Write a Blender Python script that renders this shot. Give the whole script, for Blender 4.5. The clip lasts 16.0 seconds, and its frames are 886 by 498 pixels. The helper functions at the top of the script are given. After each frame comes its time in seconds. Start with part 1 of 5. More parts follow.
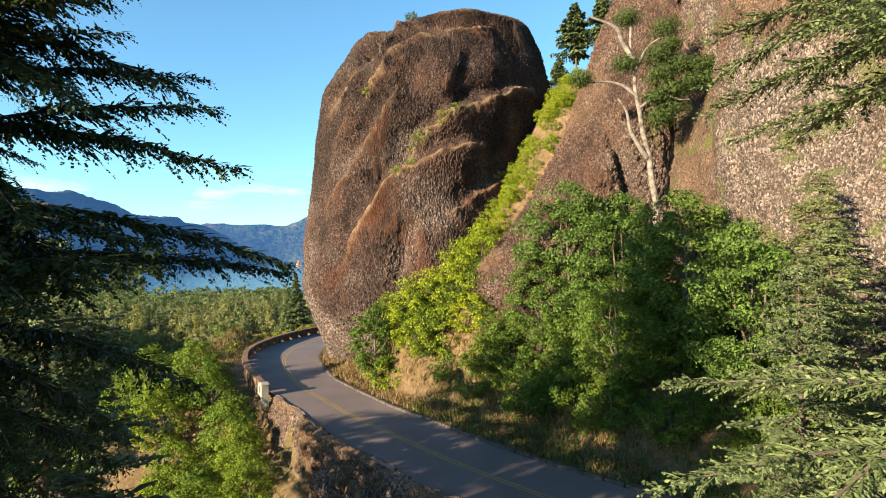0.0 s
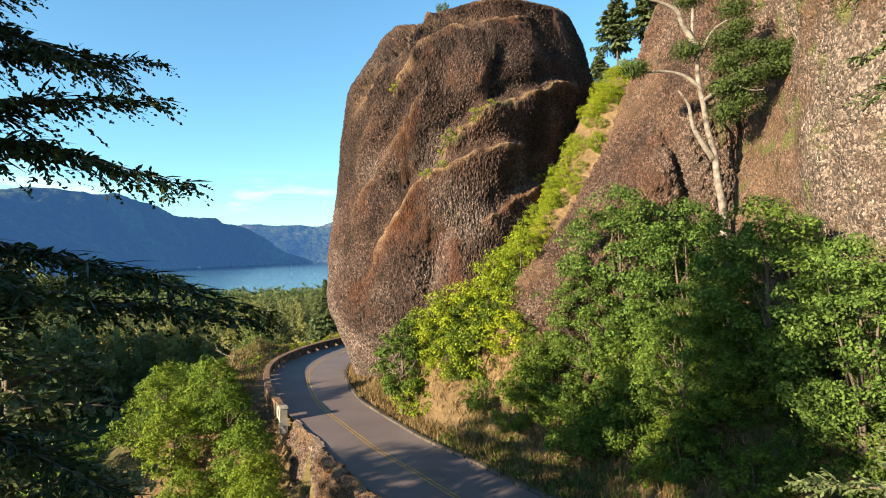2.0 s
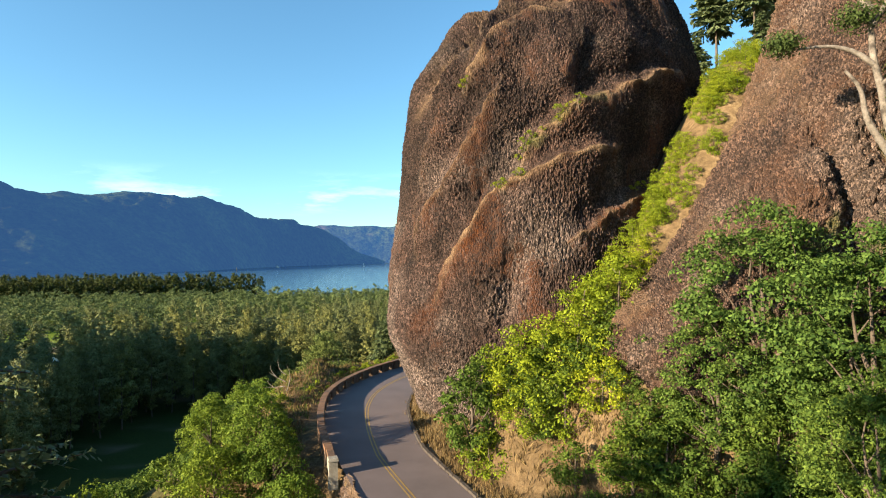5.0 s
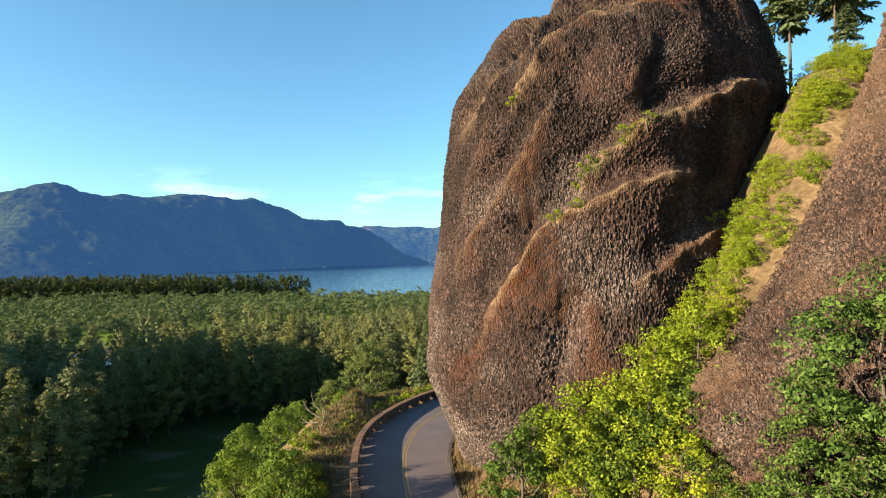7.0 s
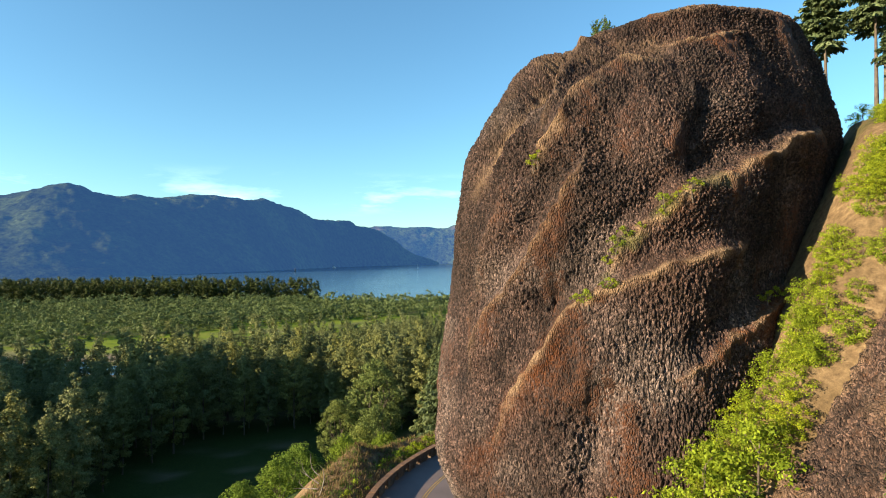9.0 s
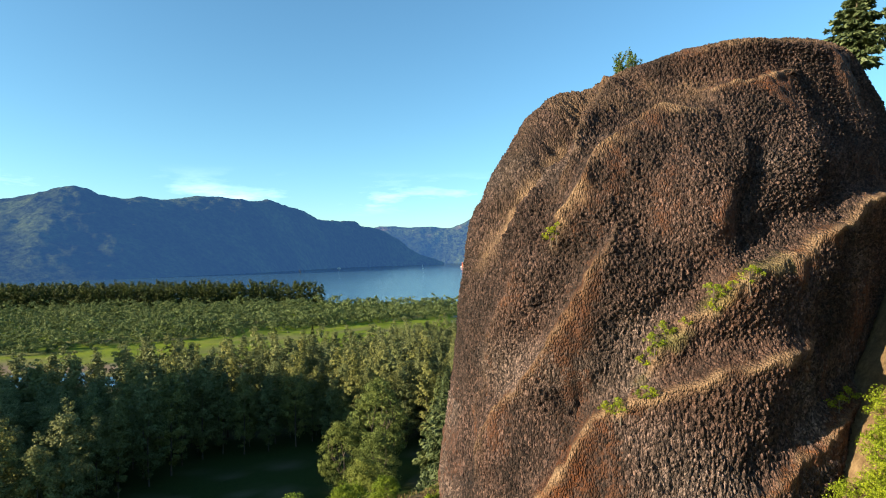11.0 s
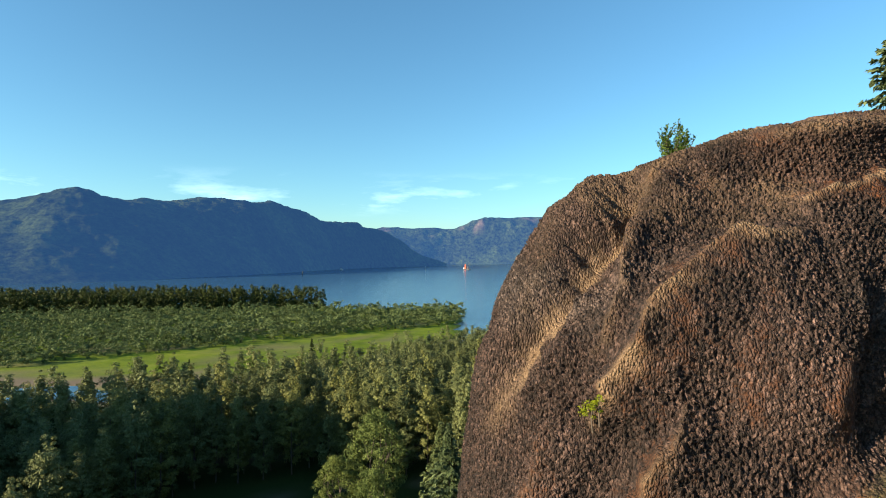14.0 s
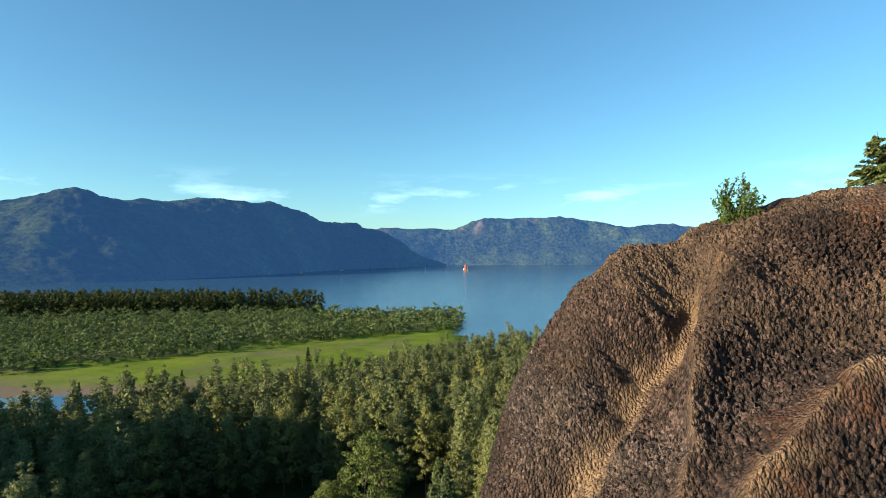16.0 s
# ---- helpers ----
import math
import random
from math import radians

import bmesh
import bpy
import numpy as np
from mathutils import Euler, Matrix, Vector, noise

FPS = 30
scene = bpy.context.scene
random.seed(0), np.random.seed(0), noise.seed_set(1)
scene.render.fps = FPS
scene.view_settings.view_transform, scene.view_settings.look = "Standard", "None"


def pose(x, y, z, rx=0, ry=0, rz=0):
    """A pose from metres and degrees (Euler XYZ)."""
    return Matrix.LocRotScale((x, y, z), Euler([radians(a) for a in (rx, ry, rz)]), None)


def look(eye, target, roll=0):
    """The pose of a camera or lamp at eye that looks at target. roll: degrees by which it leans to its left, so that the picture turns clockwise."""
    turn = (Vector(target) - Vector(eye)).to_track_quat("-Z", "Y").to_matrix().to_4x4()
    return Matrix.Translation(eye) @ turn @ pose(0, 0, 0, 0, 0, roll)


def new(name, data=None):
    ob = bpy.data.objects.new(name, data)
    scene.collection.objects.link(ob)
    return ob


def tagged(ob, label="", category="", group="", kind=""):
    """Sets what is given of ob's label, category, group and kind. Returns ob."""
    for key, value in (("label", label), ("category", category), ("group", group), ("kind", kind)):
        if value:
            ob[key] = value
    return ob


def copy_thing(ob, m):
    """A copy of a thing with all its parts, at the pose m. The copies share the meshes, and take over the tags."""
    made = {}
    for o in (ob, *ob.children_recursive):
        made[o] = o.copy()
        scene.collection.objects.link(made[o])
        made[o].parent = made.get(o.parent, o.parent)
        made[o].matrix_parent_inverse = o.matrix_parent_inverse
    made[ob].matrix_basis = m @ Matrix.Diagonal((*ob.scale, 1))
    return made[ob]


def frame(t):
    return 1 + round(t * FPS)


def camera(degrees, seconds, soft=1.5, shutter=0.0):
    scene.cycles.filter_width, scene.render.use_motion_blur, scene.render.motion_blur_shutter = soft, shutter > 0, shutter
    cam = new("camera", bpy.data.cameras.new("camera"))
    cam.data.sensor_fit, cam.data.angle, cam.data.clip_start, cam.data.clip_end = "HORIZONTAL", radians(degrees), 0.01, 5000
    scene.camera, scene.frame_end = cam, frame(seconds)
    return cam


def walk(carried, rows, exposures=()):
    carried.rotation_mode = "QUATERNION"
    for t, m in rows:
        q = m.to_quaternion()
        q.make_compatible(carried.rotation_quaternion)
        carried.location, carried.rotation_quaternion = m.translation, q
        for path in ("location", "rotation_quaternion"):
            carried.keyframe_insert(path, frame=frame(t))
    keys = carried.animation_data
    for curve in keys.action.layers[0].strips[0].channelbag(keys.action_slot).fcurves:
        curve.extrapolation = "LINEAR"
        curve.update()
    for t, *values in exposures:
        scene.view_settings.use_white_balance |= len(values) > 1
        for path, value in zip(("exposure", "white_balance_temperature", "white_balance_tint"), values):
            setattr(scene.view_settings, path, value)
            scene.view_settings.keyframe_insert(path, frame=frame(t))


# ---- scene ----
cam = camera(76.2, 16.0, 1.0)
PATH = [
    (0, (-0.508, 2.622, 10.105), (-0.499, 4.621, 10.126), -0.7),
    (0.5, (-0.509, 3.538, 10.305), (-0.525, 5.538, 10.326), -0.7),
    (1, (-0.501, 4.452, 10.496), (-0.549, 6.452, 10.518), -0.7),
    (1.5, (-0.54, 5.419, 10.695), (-0.617, 7.417, 10.717), -0.7),
    (2, (-0.577, 6.415, 10.89), (-0.684, 8.412, 10.913), -0.7),
    (2.5, (-0.647, 7.445, 11.077), (-0.779, 9.44, 11.101), -0.7),
    (3, (-0.72, 8.478, 11.296), (-0.879, 10.472, 11.32), -0.6),
    (3.5, (-0.825, 9.52, 11.594), (-1.022, 11.511, 11.618), -0.6),
    (4, (-0.982, 10.559, 11.881), (-1.236, 12.542, 11.906), -0.6),
    (6.5, (-1.895, 15.374, 13.762), (-2.365, 17.318, 13.79), -0.3),
    (7, (-2.094, 16.333, 14.616), (-2.599, 18.268, 14.645), -0.3),
    (7.5, (-2.339, 17.241, 15.658), (-2.856, 19.173, 15.687), -0.2),
    (8, (-2.576, 18.197, 16.649), (-3.098, 20.128, 16.678), -0.1),
    (8.5, (-2.837, 19.116, 17.597), (-3.366, 21.044, 17.625), -0.2),
    (9, (-3.1, 20.026, 18.549), (-3.639, 21.952, 18.578), -0.1),
    (11.5, (-4.351, 25.458, 23.291), (-4.91, 27.378, 23.317), -0.4),
    (12, (-4.585, 26.34, 24.167), (-5.147, 28.259, 24.194), -0.3),
    (12.5, (-4.825, 27.249, 25.082), (-5.389, 29.168, 25.11), -0.3),
    (13, (-5.1, 28.244, 26.065), (-5.665, 30.163, 26.093), -0.3),
    (13.5, (-5.383, 29.317, 27.013), (-5.948, 31.235, 27.042), -0.2),
    (14, (-5.717, 30.468, 27.79), (-6.282, 32.386, 27.818), -0.3),
    (14.5, (-6.064, 31.701, 28.515), (-6.628, 33.62, 28.544), -0.3),
    (15, (-6.394, 32.99, 29.252), (-6.959, 34.909, 29.282), -0.2),
    (15.5, (-6.721, 34.436, 30.035), (-7.285, 36.354, 30.063), -0.3),
    (16, (-7.079, 35.885, 30.923), (-7.643, 37.803, 30.952), -0.2),
]
walk(cam, [(t, look(eye, target, roll)) for t, eye, target, roll in PATH], [(0, 2.1, 6850, -1.5), (4, 2.0, 6850, -1.5), (9, 1.84, 6850, -1.5), (13, 1.68, 6680, -3.5), (16, 1.5, 6460, -4.5)])

# ---- light ----
SUN_TO = Vector((-0.78, -0.62, 0.265)).normalized()
sun_data = bpy.data.lights.new("sun", "SUN")
sun_data.energy, sun_data.angle, sun_data.color = 4.9, radians(0.6), (1.0, 0.78, 0.58)
sun = new("sun", sun_data)
sun.matrix_world = look((-80, -40, 90), Vector((-80, -40, 90)) - SUN_TO)

world = bpy.data.worlds.new("world")
scene.world = world
world.use_nodes = True
wn, wl = world.node_tree.nodes, world.node_tree.links
sky = wn.new("ShaderNodeTexSky")
sky.sky_type, sky.sun_disc = "NISHITA", False
sky.sun_elevation = math.asin(SUN_TO.z)
sky.sun_rotation = math.atan2(SUN_TO.x, SUN_TO.y)
sky.air_density, sky.dust_density, sky.ozone_density = 1.0, 0.35, 5.0
tc = wn.new("ShaderNodeTexCoord")
sep = wn.new("ShaderNodeSeparateXYZ")
wl.new(tc.outputs["Generated"], sep.inputs[0])
wm = wn.new("ShaderNodeMapping")
wm.inputs["Scale"].default_value, wm.inputs["Rotation"].default_value = (5, 5, 26), (0.1, -0.06, 0.4)
wl.new(tc.outputs["Generated"], wm.inputs[0])
wisp = wn.new("ShaderNodeTexNoise")
wisp.inputs["Scale"].default_value, wisp.inputs["Detail"].default_value, wisp.inputs["Roughness"].default_value = 1.3, 7, 0.62
wl.new(wm.outputs[0], wisp.inputs["Vector"])
thin = wn.new("ShaderNodeValToRGB")
thin.color_ramp.elements[0].position, thin.color_ramp.elements[1].position = 0.53, 0.75
wl.new(wisp.outputs["Fac"], thin.inputs[0])
low = wn.new("ShaderNodeValToRGB")
for pos, v in ((0.07, 0.0), (0.095, 1.0), (0.15, 0.0)):
    e = low.color_ramp.elements.new(pos)
    e.color = (v, v, v, 1)
low.color_ramp.elements[0].color = low.color_ramp.elements[-1].color = (0, 0, 0, 1)
wl.new(sep.outputs["Z"], low.inputs[0])
veil = wn.new("ShaderNodeMath")
veil.operation = "MULTIPLY"
wl.new(thin.outputs[0], veil.inputs[0])
wl.new(low.outputs[0], veil.inputs[1])
clouded = wn.new("ShaderNodeMix")
clouded.data_type, clouded.blend_type = "RGBA", "ADD"
clouded.inputs[7].default_value = (2.2, 2.3, 2.5, 1)
wl.new(veil.outputs[0], clouded.inputs[0])
clear = wn.new("ShaderNodeMix")
clear.data_type, clear.blend_type = "RGBA", "MULTIPLY"
clear.inputs[0].default_value = 1.0
clear.inputs[7].default_value = (0.99, 1.04, 0.97, 1)
wl.new(sky.outputs[0], clear.inputs[6])
wl.new(clear.outputs[2], clouded.inputs[6])
wl.new(clouded.outputs[2], wn["Background"].inputs[0])
wn["Background"].inputs[1].default_value = 0.084


# ---- noise on arrays ----
def hashed(ix, iy, iz, k):
    h = (ix.astype(np.int64) * 374761393 + iy.astype(np.int64) * 668265263 + iz.astype(np.int64) * 2147483647 + k * 974711) & 0x7FFFFFFF
    h = ((h ^ (h >> 13)) * 1274126177) & 0x7FFFFFFF
    h = ((h ^ (h >> 16)) * 974634121) & 0x7FFFFFFF
    return ((h ^ (h >> 15)) & 0xFFFFFF) / float(0xFFFFFF)


def value_noise(p, k=0):
    i = np.floor(p)
    f = p - i
    f = f * f * (3 - 2 * f)
    out = 0
    for a in (0, 1):
        for b in (0, 1):
            for c in (0, 1):
                w = (f[:, 0] if a else 1 - f[:, 0]) * (f[:, 1] if b else 1 - f[:, 1]) * (f[:, 2] if c else 1 - f[:, 2])
                out = out + w * hashed(i[:, 0] + a, i[:, 1] + b, i[:, 2] + c, k)
    return out * 2 - 1


def fractal(p, octaves=4, k=0):
    out, amp = 0, 1.0
    for o in range(octaves):
        out = out + amp * value_noise(p * 2 ** o + 17.3 * o, k + o)
        amp *= 0.5
    return out


def cells(p, k=0):
    """Worley noise: distances to the two nearest seeds, the nearest one's random number, and the way from it."""
    base = np.floor(p)
    f1 = np.full(len(p), 9.0)
    f2 = np.full(len(p), 9.0)
    rnd, way = np.zeros(len(p)), np.zeros((len(p), 3))
    for a in (-1, 0, 1):
        for b in (-1, 0, 1):
            for c in (-1, 0, 1):
                i = base + (a, b, c)
                s = i + np.stack([hashed(i[:, 0], i[:, 1], i[:, 2], k + j) for j in range(3)], 1)
                d = np.linalg.norm(p - s, axis=1)
                near = d < f1
                f2 = np.where(near, f1, np.minimum(f2, d))
                rnd = np.where(near, hashed(i[:, 0], i[:, 1], i[:, 2], k + 7), rnd)
                way = np.where(near[:, None], p - s, way)
                f1 = np.where(near, d, f1)
    return f1, f2, rnd, way


# ---- materials ----
def material(name, rough=0.85):
    m = bpy.data.materials.new(name)
    m.use_nodes = True
    b = m.node_tree.nodes["Principled BSDF"]
    b.inputs["Roughness"].default_value = rough
    return m, m.node_tree.nodes, m.node_tree.links, b


def add(nodes, kind, **values):
    n = nodes.new(kind)
    for key, v in values.items():
        n.inputs[key.replace("_", " ")].default_value = v
    return n


def mapped(nodes, links, scale=(1, 1, 1), space="Object"):
    tc = nodes.new("ShaderNodeTexCoord")
    mp = nodes.new("ShaderNodeMapping")
    mp.inputs["Scale"].default_value = scale
    links.new(tc.outputs[space], mp.inputs["Vector"])
    return mp.outputs[0]


def noise_tex(nodes, links, vec, scale, detail=4.0, rough=0.6):
    n = add(nodes, "ShaderNodeTexNoise", Scale=scale, Detail=detail, Roughness=rough)
    links.new(vec, n.inputs["Vector"])
    return n.outputs["Fac"]


def ramp(nodes, links, fac, stops):
    r = nodes.new("ShaderNodeValToRGB")
    el = r.color_ramp.elements
    while len(el) < len(stops):
        el.new(0.5)
    for e, (pos, c) in zip(el, stops):
        e.position, e.color = pos, (*c, 1)
    links.new(fac, r.inputs[0])
    return r.outputs[0]


def mix(nodes, links, fac, a, b, kind="MIX"):
    n = nodes.new("ShaderNodeMix")
    n.data_type, n.blend_type = "RGBA", kind
    for sock, v in ((n.inputs[0], fac), (n.inputs[6], a), (n.inputs[7], b)):
        if isinstance(v, (int, float)):
            sock.default_value = v
        elif isinstance(v, tuple):
            sock.default_value = (*v, 1)
        else:
            links.new(v, sock)
    return n.outputs[2]


def bump(nodes, links, bsdf, height, strength=0.6, dist=0.1):
    b = add(nodes, "ShaderNodeBump", Strength=strength, Distance=dist)
    links.new(height, b.inputs["Height"])
    links.new(b.outputs[0], bsdf.inputs["Normal"])


def attribute(nodes, name):
    a = nodes.new("ShaderNodeAttribute")
    a.attribute_name = name
    return a.outputs["Fac"]


def two_tone(name, stops, scale=1.0, fine=8.0, rough=0.85, strength=0.5, dist=0.05):
    """A surface of broad stains and fine grain."""
    m, n, l, b = material(name, rough)
    v = mapped(n, l)
    broad, grain = noise_tex(n, l, v, scale, 5), noise_tex(n, l, v, fine, 6, 0.7)
    col = ramp(n, l, broad, stops)
    col = mix(n, l, 0.55, col, ramp(n, l, grain, [(0.25, (0.35, 0.35, 0.35)), (0.75, (1, 1, 1))]), "MULTIPLY")
    l.new(col, b.inputs["Base Color"])
    bump(n, l, b, grain, strength, dist)
    return m


def leaf_material(name, dark, light, gloss=0.7, through_leaf=0.3):
    m, n, l, b = material(name, gloss)
    b.inputs["Specular IOR Level"].default_value = 0.12
    geo = n.new("ShaderNodeNewGeometry")
    info = n.new("ShaderNodeObjectInfo")
    col = ramp(n, l, geo.outputs["Random Per Island"], [(0.0, dark), (0.55, tuple((p + q) / 2 for p, q in zip(dark, light))), (1.0, light)])
    tint = ramp(n, l, info.outputs["Random"], [(0.0, (0.78, 0.82, 0.8)), (0.5, (1, 1, 1)), (1.0, (1.18, 1.08, 0.8))])
    col = mix(n, l, 1.0, col, tint, "MULTIPLY")
    l.new(col, b.inputs["Base Color"])
    tr = n.new("ShaderNodeBsdfTranslucent")
    l.new(col, tr.inputs[0])
    ms = n.new("ShaderNodeMixShader")
    ms.inputs[0].default_value = through_leaf
    l.new(b.outputs[0], ms.inputs[1])
    l.new(tr.outputs[0], ms.inputs[2])
    l.new(ms.outputs[0], n["Material Output"].inputs[0])
    return m


def ramp_value(nodes, links, value, k):
    m = nodes.new("ShaderNodeMath")
    m.operation, m.inputs[1].default_value = "MULTIPLY", k
    links.new(value, m.inputs[0])
    return m.outputs[0]


def rock_material(name, dark, mid, pale, orange, earth):
    m, n, l, b = material(name, 0.88)
    b.inputs["Specular IOR Level"].default_value = 0.3
    v = mapped(n, l)
    grain = noise_tex(n, l, v, 14.0, 8, 0.78)
    patch = noise_tex(n, l, v, 0.35, 5, 0.65)
    # splinters of broken rock, longer than wide
    warp = add(n, "ShaderNodeTexNoise", Scale=6.0, Detail=3.0)
    l.new(v, warp.inputs["Vector"])
    bent = n.new("ShaderNodeVectorMath")
    bent.operation = "MULTIPLY_ADD"
    bent.inputs[1].default_value = (0.1, 0.1, 0.1)
    l.new(warp.outputs["Color"], bent.inputs[0])
    l.new(mapped(n, l, (1, 1, 0.6)), bent.inputs[2])
    vor = add(n, "ShaderNodeTexVoronoi", Scale=14.0)
    l.new(bent.outputs[0], vor.inputs["Vector"])
    one = n.new("ShaderNodeSeparateColor")
    l.new(vor.outputs["Color"], one.inputs[0])
    chunk = ramp(n, l, one.outputs[0], [(0.0, (0.2, 0.2, 0.21)), (0.5, (0.75, 0.74, 0.73)), (1.0, (2.2, 2.17, 2.14))])
    speck = ramp(n, l, grain, [(0.36, (0.4, 0.4, 0.42)), (0.5, (0.95, 0.95, 0.95)), (0.64, (1.5, 1.46, 1.4))])
    col = ramp(n, l, patch, [(0.32, dark), (0.5, mid), (0.68, tuple(1.25 * c for c in mid))])
    col = mix(n, l, attribute(n, "grey"), col, pale)
    col = mix(n, l, 0.9, col, chunk, "MULTIPLY")
    tones = n.new("ShaderNodeVectorMath")
    tones.operation = "SCALE"
    l.new(col, tones.inputs[0])
    l.new(ramp_value(n, l, attribute(n, "tone"), 2.0), tones.inputs["Scale"])
    col = tones.outputs[0]
    low = tuple(0.42 * c for c in earth)
    flecks = ramp(n, l, noise_tex(n, l, v, 4.5, 6, 0.7), [(0.42, (0.25, 0.25, 0.25)), (0.55, (1, 1, 1))])
    col = mix(n, l, mix(n, l, 1.0, attribute(n, "soil"), flecks, "MULTIPLY"), col, ramp(n, l, grain, [(0.36, low), (0.62, earth)]))
    col = mix(n, l, mix(n, l, 1.0, attribute(n, "lichen"), flecks, "MULTIPLY"), col, ramp(n, l, grain, [(0.35, tuple(0.4 * c for c in orange)), (0.6, orange)]))
    col = mix(n, l, 0.6, col, speck, "MULTIPLY")
    col = mix(n, l, attribute(n, "turf"), col, ramp(n, l, grain, [(0.36, (0.08, 0.044, 0.022)), (0.62, (0.3, 0.2, 0.125))]))
    green = ramp(n, l, grain, [(0.38, (0.03, 0.045, 0.01)), (0.6, (0.12, 0.14, 0.03))])
    col = mix(n, l, attribute(n, "moss"), col, green)
    l.new(col, b.inputs["Base Color"])
    h = mix(n, l, 1.0, ramp_value(n, l, one.outputs[1], 0.4), vor.outputs["Distance"], "SUBTRACT")
    h = mix(n, l, 0.25, h, grain)
    bump(n, l, b, h, 1.0, 0.17)
    return m


M_BASALT = rock_material("basalt", (0.029, 0.0182, 0.016), (0.056, 0.035, 0.03), (0.145, 0.113, 0.103), (0.14, 0.042, 0.01), (0.09, 0.036, 0.018))
M_CLIFF = rock_material("cliff_rock", (0.07, 0.05, 0.042), (0.12, 0.088, 0.074), (0.155, 0.125, 0.11), (0.12, 0.056, 0.022), (0.092, 0.057, 0.039))
M_SPUR = rock_material("spur_rock", (0.042, 0.026, 0.0215), (0.074, 0.045, 0.035), (0.12, 0.088, 0.075), (0.11, 0.042, 0.016), (0.09, 0.039, 0.021))


def ground_material():
    m, n, l, b = material("ground", 0.95)
    b.inputs["Specular IOR Level"].default_value = 0.08
    v = mapped(n, l)
    grain, broad = noise_tex(n, l, v, 3.0, 8, 0.75), noise_tex(n, l, v, 0.25, 5)
    dry = ramp(n, l, grain, [(0.3, (0.07, 0.045, 0.025)), (0.5, (0.15, 0.102, 0.058)), (0.7, (0.26, 0.19, 0.11))])
    soil = ramp(n, l, grain, [(0.3, (0.05, 0.035, 0.02)), (0.7, (0.16, 0.11, 0.06))])
    green = ramp(n, l, grain, [(0.3, (0.012, 0.02, 0.006)), (0.7, (0.045, 0.065, 0.014))])
    col = mix(n, l, ramp(n, l, broad, [(0.4, (0, 0, 0)), (0.6, (1, 1, 1))]), dry, soil)
    col = mix(n, l, attribute(n, "green"), col, green)
    meadow = ramp(n, l, noise_tex(n, l, v, 0.05, 6, 0.7), [(0.3, (0.06, 0.1, 0.008)), (0.6, (0.145, 0.19, 0.016)), (0.75, (0.2, 0.21, 0.038))])
    col = mix(n, l, attribute(n, "meadow"), col, meadow)
    col = mix(n, l, attribute(n, "mud"), col, (0.16, 0.125, 0.09))
    l.new(col, b.inputs["Base Color"])
    bump(n, l, b, grain, 0.7, 0.15)
    return m


M_GROUND = ground_material()
M_ROAD = two_tone("asphalt", [(0.3, (0.11, 0.085, 0.086)), (0.55, (0.142, 0.11, 0.112)), (0.8, (0.17, 0.134, 0.136))], 0.35, 30, 0.85, 0.3, 0.01)
M_YELLOW = two_tone("yellow_paint", [(0.3, (0.26, 0.17, 0.05)), (0.7, (0.38, 0.24, 0.05))], 2, 20, 0.7)
M_CONCRETE = two_tone("concrete", [(0.3, (0.19, 0.17, 0.145)), (0.7, (0.33, 0.305, 0.265))], 2, 14, 0.9)
M_STONE = two_tone("mossy_stone", [(0.3, (0.06, 0.042, 0.032)), (0.55, (0.13, 0.08, 0.05)), (0.75, (0.21, 0.14, 0.09))], 1.2, 9, 0.9, 0.8, 0.05)
M_CAP = two_tone("rusty_cap", [(0.3, (0.07, 0.042, 0.028)), (0.55, (0.17, 0.085, 0.042)), (0.8, (0.24, 0.15, 0.09))], 0.8, 9, 0.9)
M_BARK = two_tone("bark", [(0.3, (0.06, 0.045, 0.035)), (0.7, (0.14, 0.11, 0.085))], 1.5, 12, 0.95, 0.8)
M_SNAG = two_tone("pale_bark", [(0.35, (0.05, 0.04, 0.033)), (0.5, (0.18, 0.152, 0.13)), (0.65, (0.26, 0.23, 0.205))], 2.5, 12, 0.9, 0.8)
M_LEAF = leaf_material("leaves_mid", (0.0408, 0.0748, 0.01224), (0.1156, 0.17, 0.0306))
M_OAK = leaf_material("oak_leaves", (0.035, 0.055, 0.014), (0.095, 0.13, 0.04))
M_SLOPE = leaf_material("slope_leaves", (0.055, 0.095, 0.012), (0.17, 0.24, 0.036))
M_LIME = leaf_material("leaves_lime", (0.1, 0.14, 0.01), (0.27, 0.33, 0.03))
M_DARKLEAF = leaf_material("leaves_deep", (0.036, 0.072, 0.016), (0.135, 0.205, 0.044))
M_GREYLEAF = leaf_material("leaves_grey", (0.068, 0.095, 0.025), (0.19, 0.225, 0.068))
# fir needles twice: shade put into the first colour, sun into the second
M_NEEDLE_SHADED = leaf_material("needles_shaded", (0.012, 0.023, 0.009), (0.048, 0.066, 0.023), 0.5, 0.1)
M_NEEDLE_SUNLIT = leaf_material("needles_sunlit", (0.055, 0.078, 0.034), (0.16, 0.195, 0.09), 0.5, 0.2)
M_FOREST = leaf_material("forest_leaves", (0.094, 0.108, 0.042), (0.19, 0.205, 0.082), 0.6, 0.12)
M_WILLOW = leaf_material("willow_leaves", (0.082, 0.112, 0.04), (0.175, 0.21, 0.08), 0.6, 0.15)
M_ISLAND = leaf_material("island_leaves", (0.026, 0.039, 0.012), (0.05, 0.066, 0.02), 0.6, 0.15)


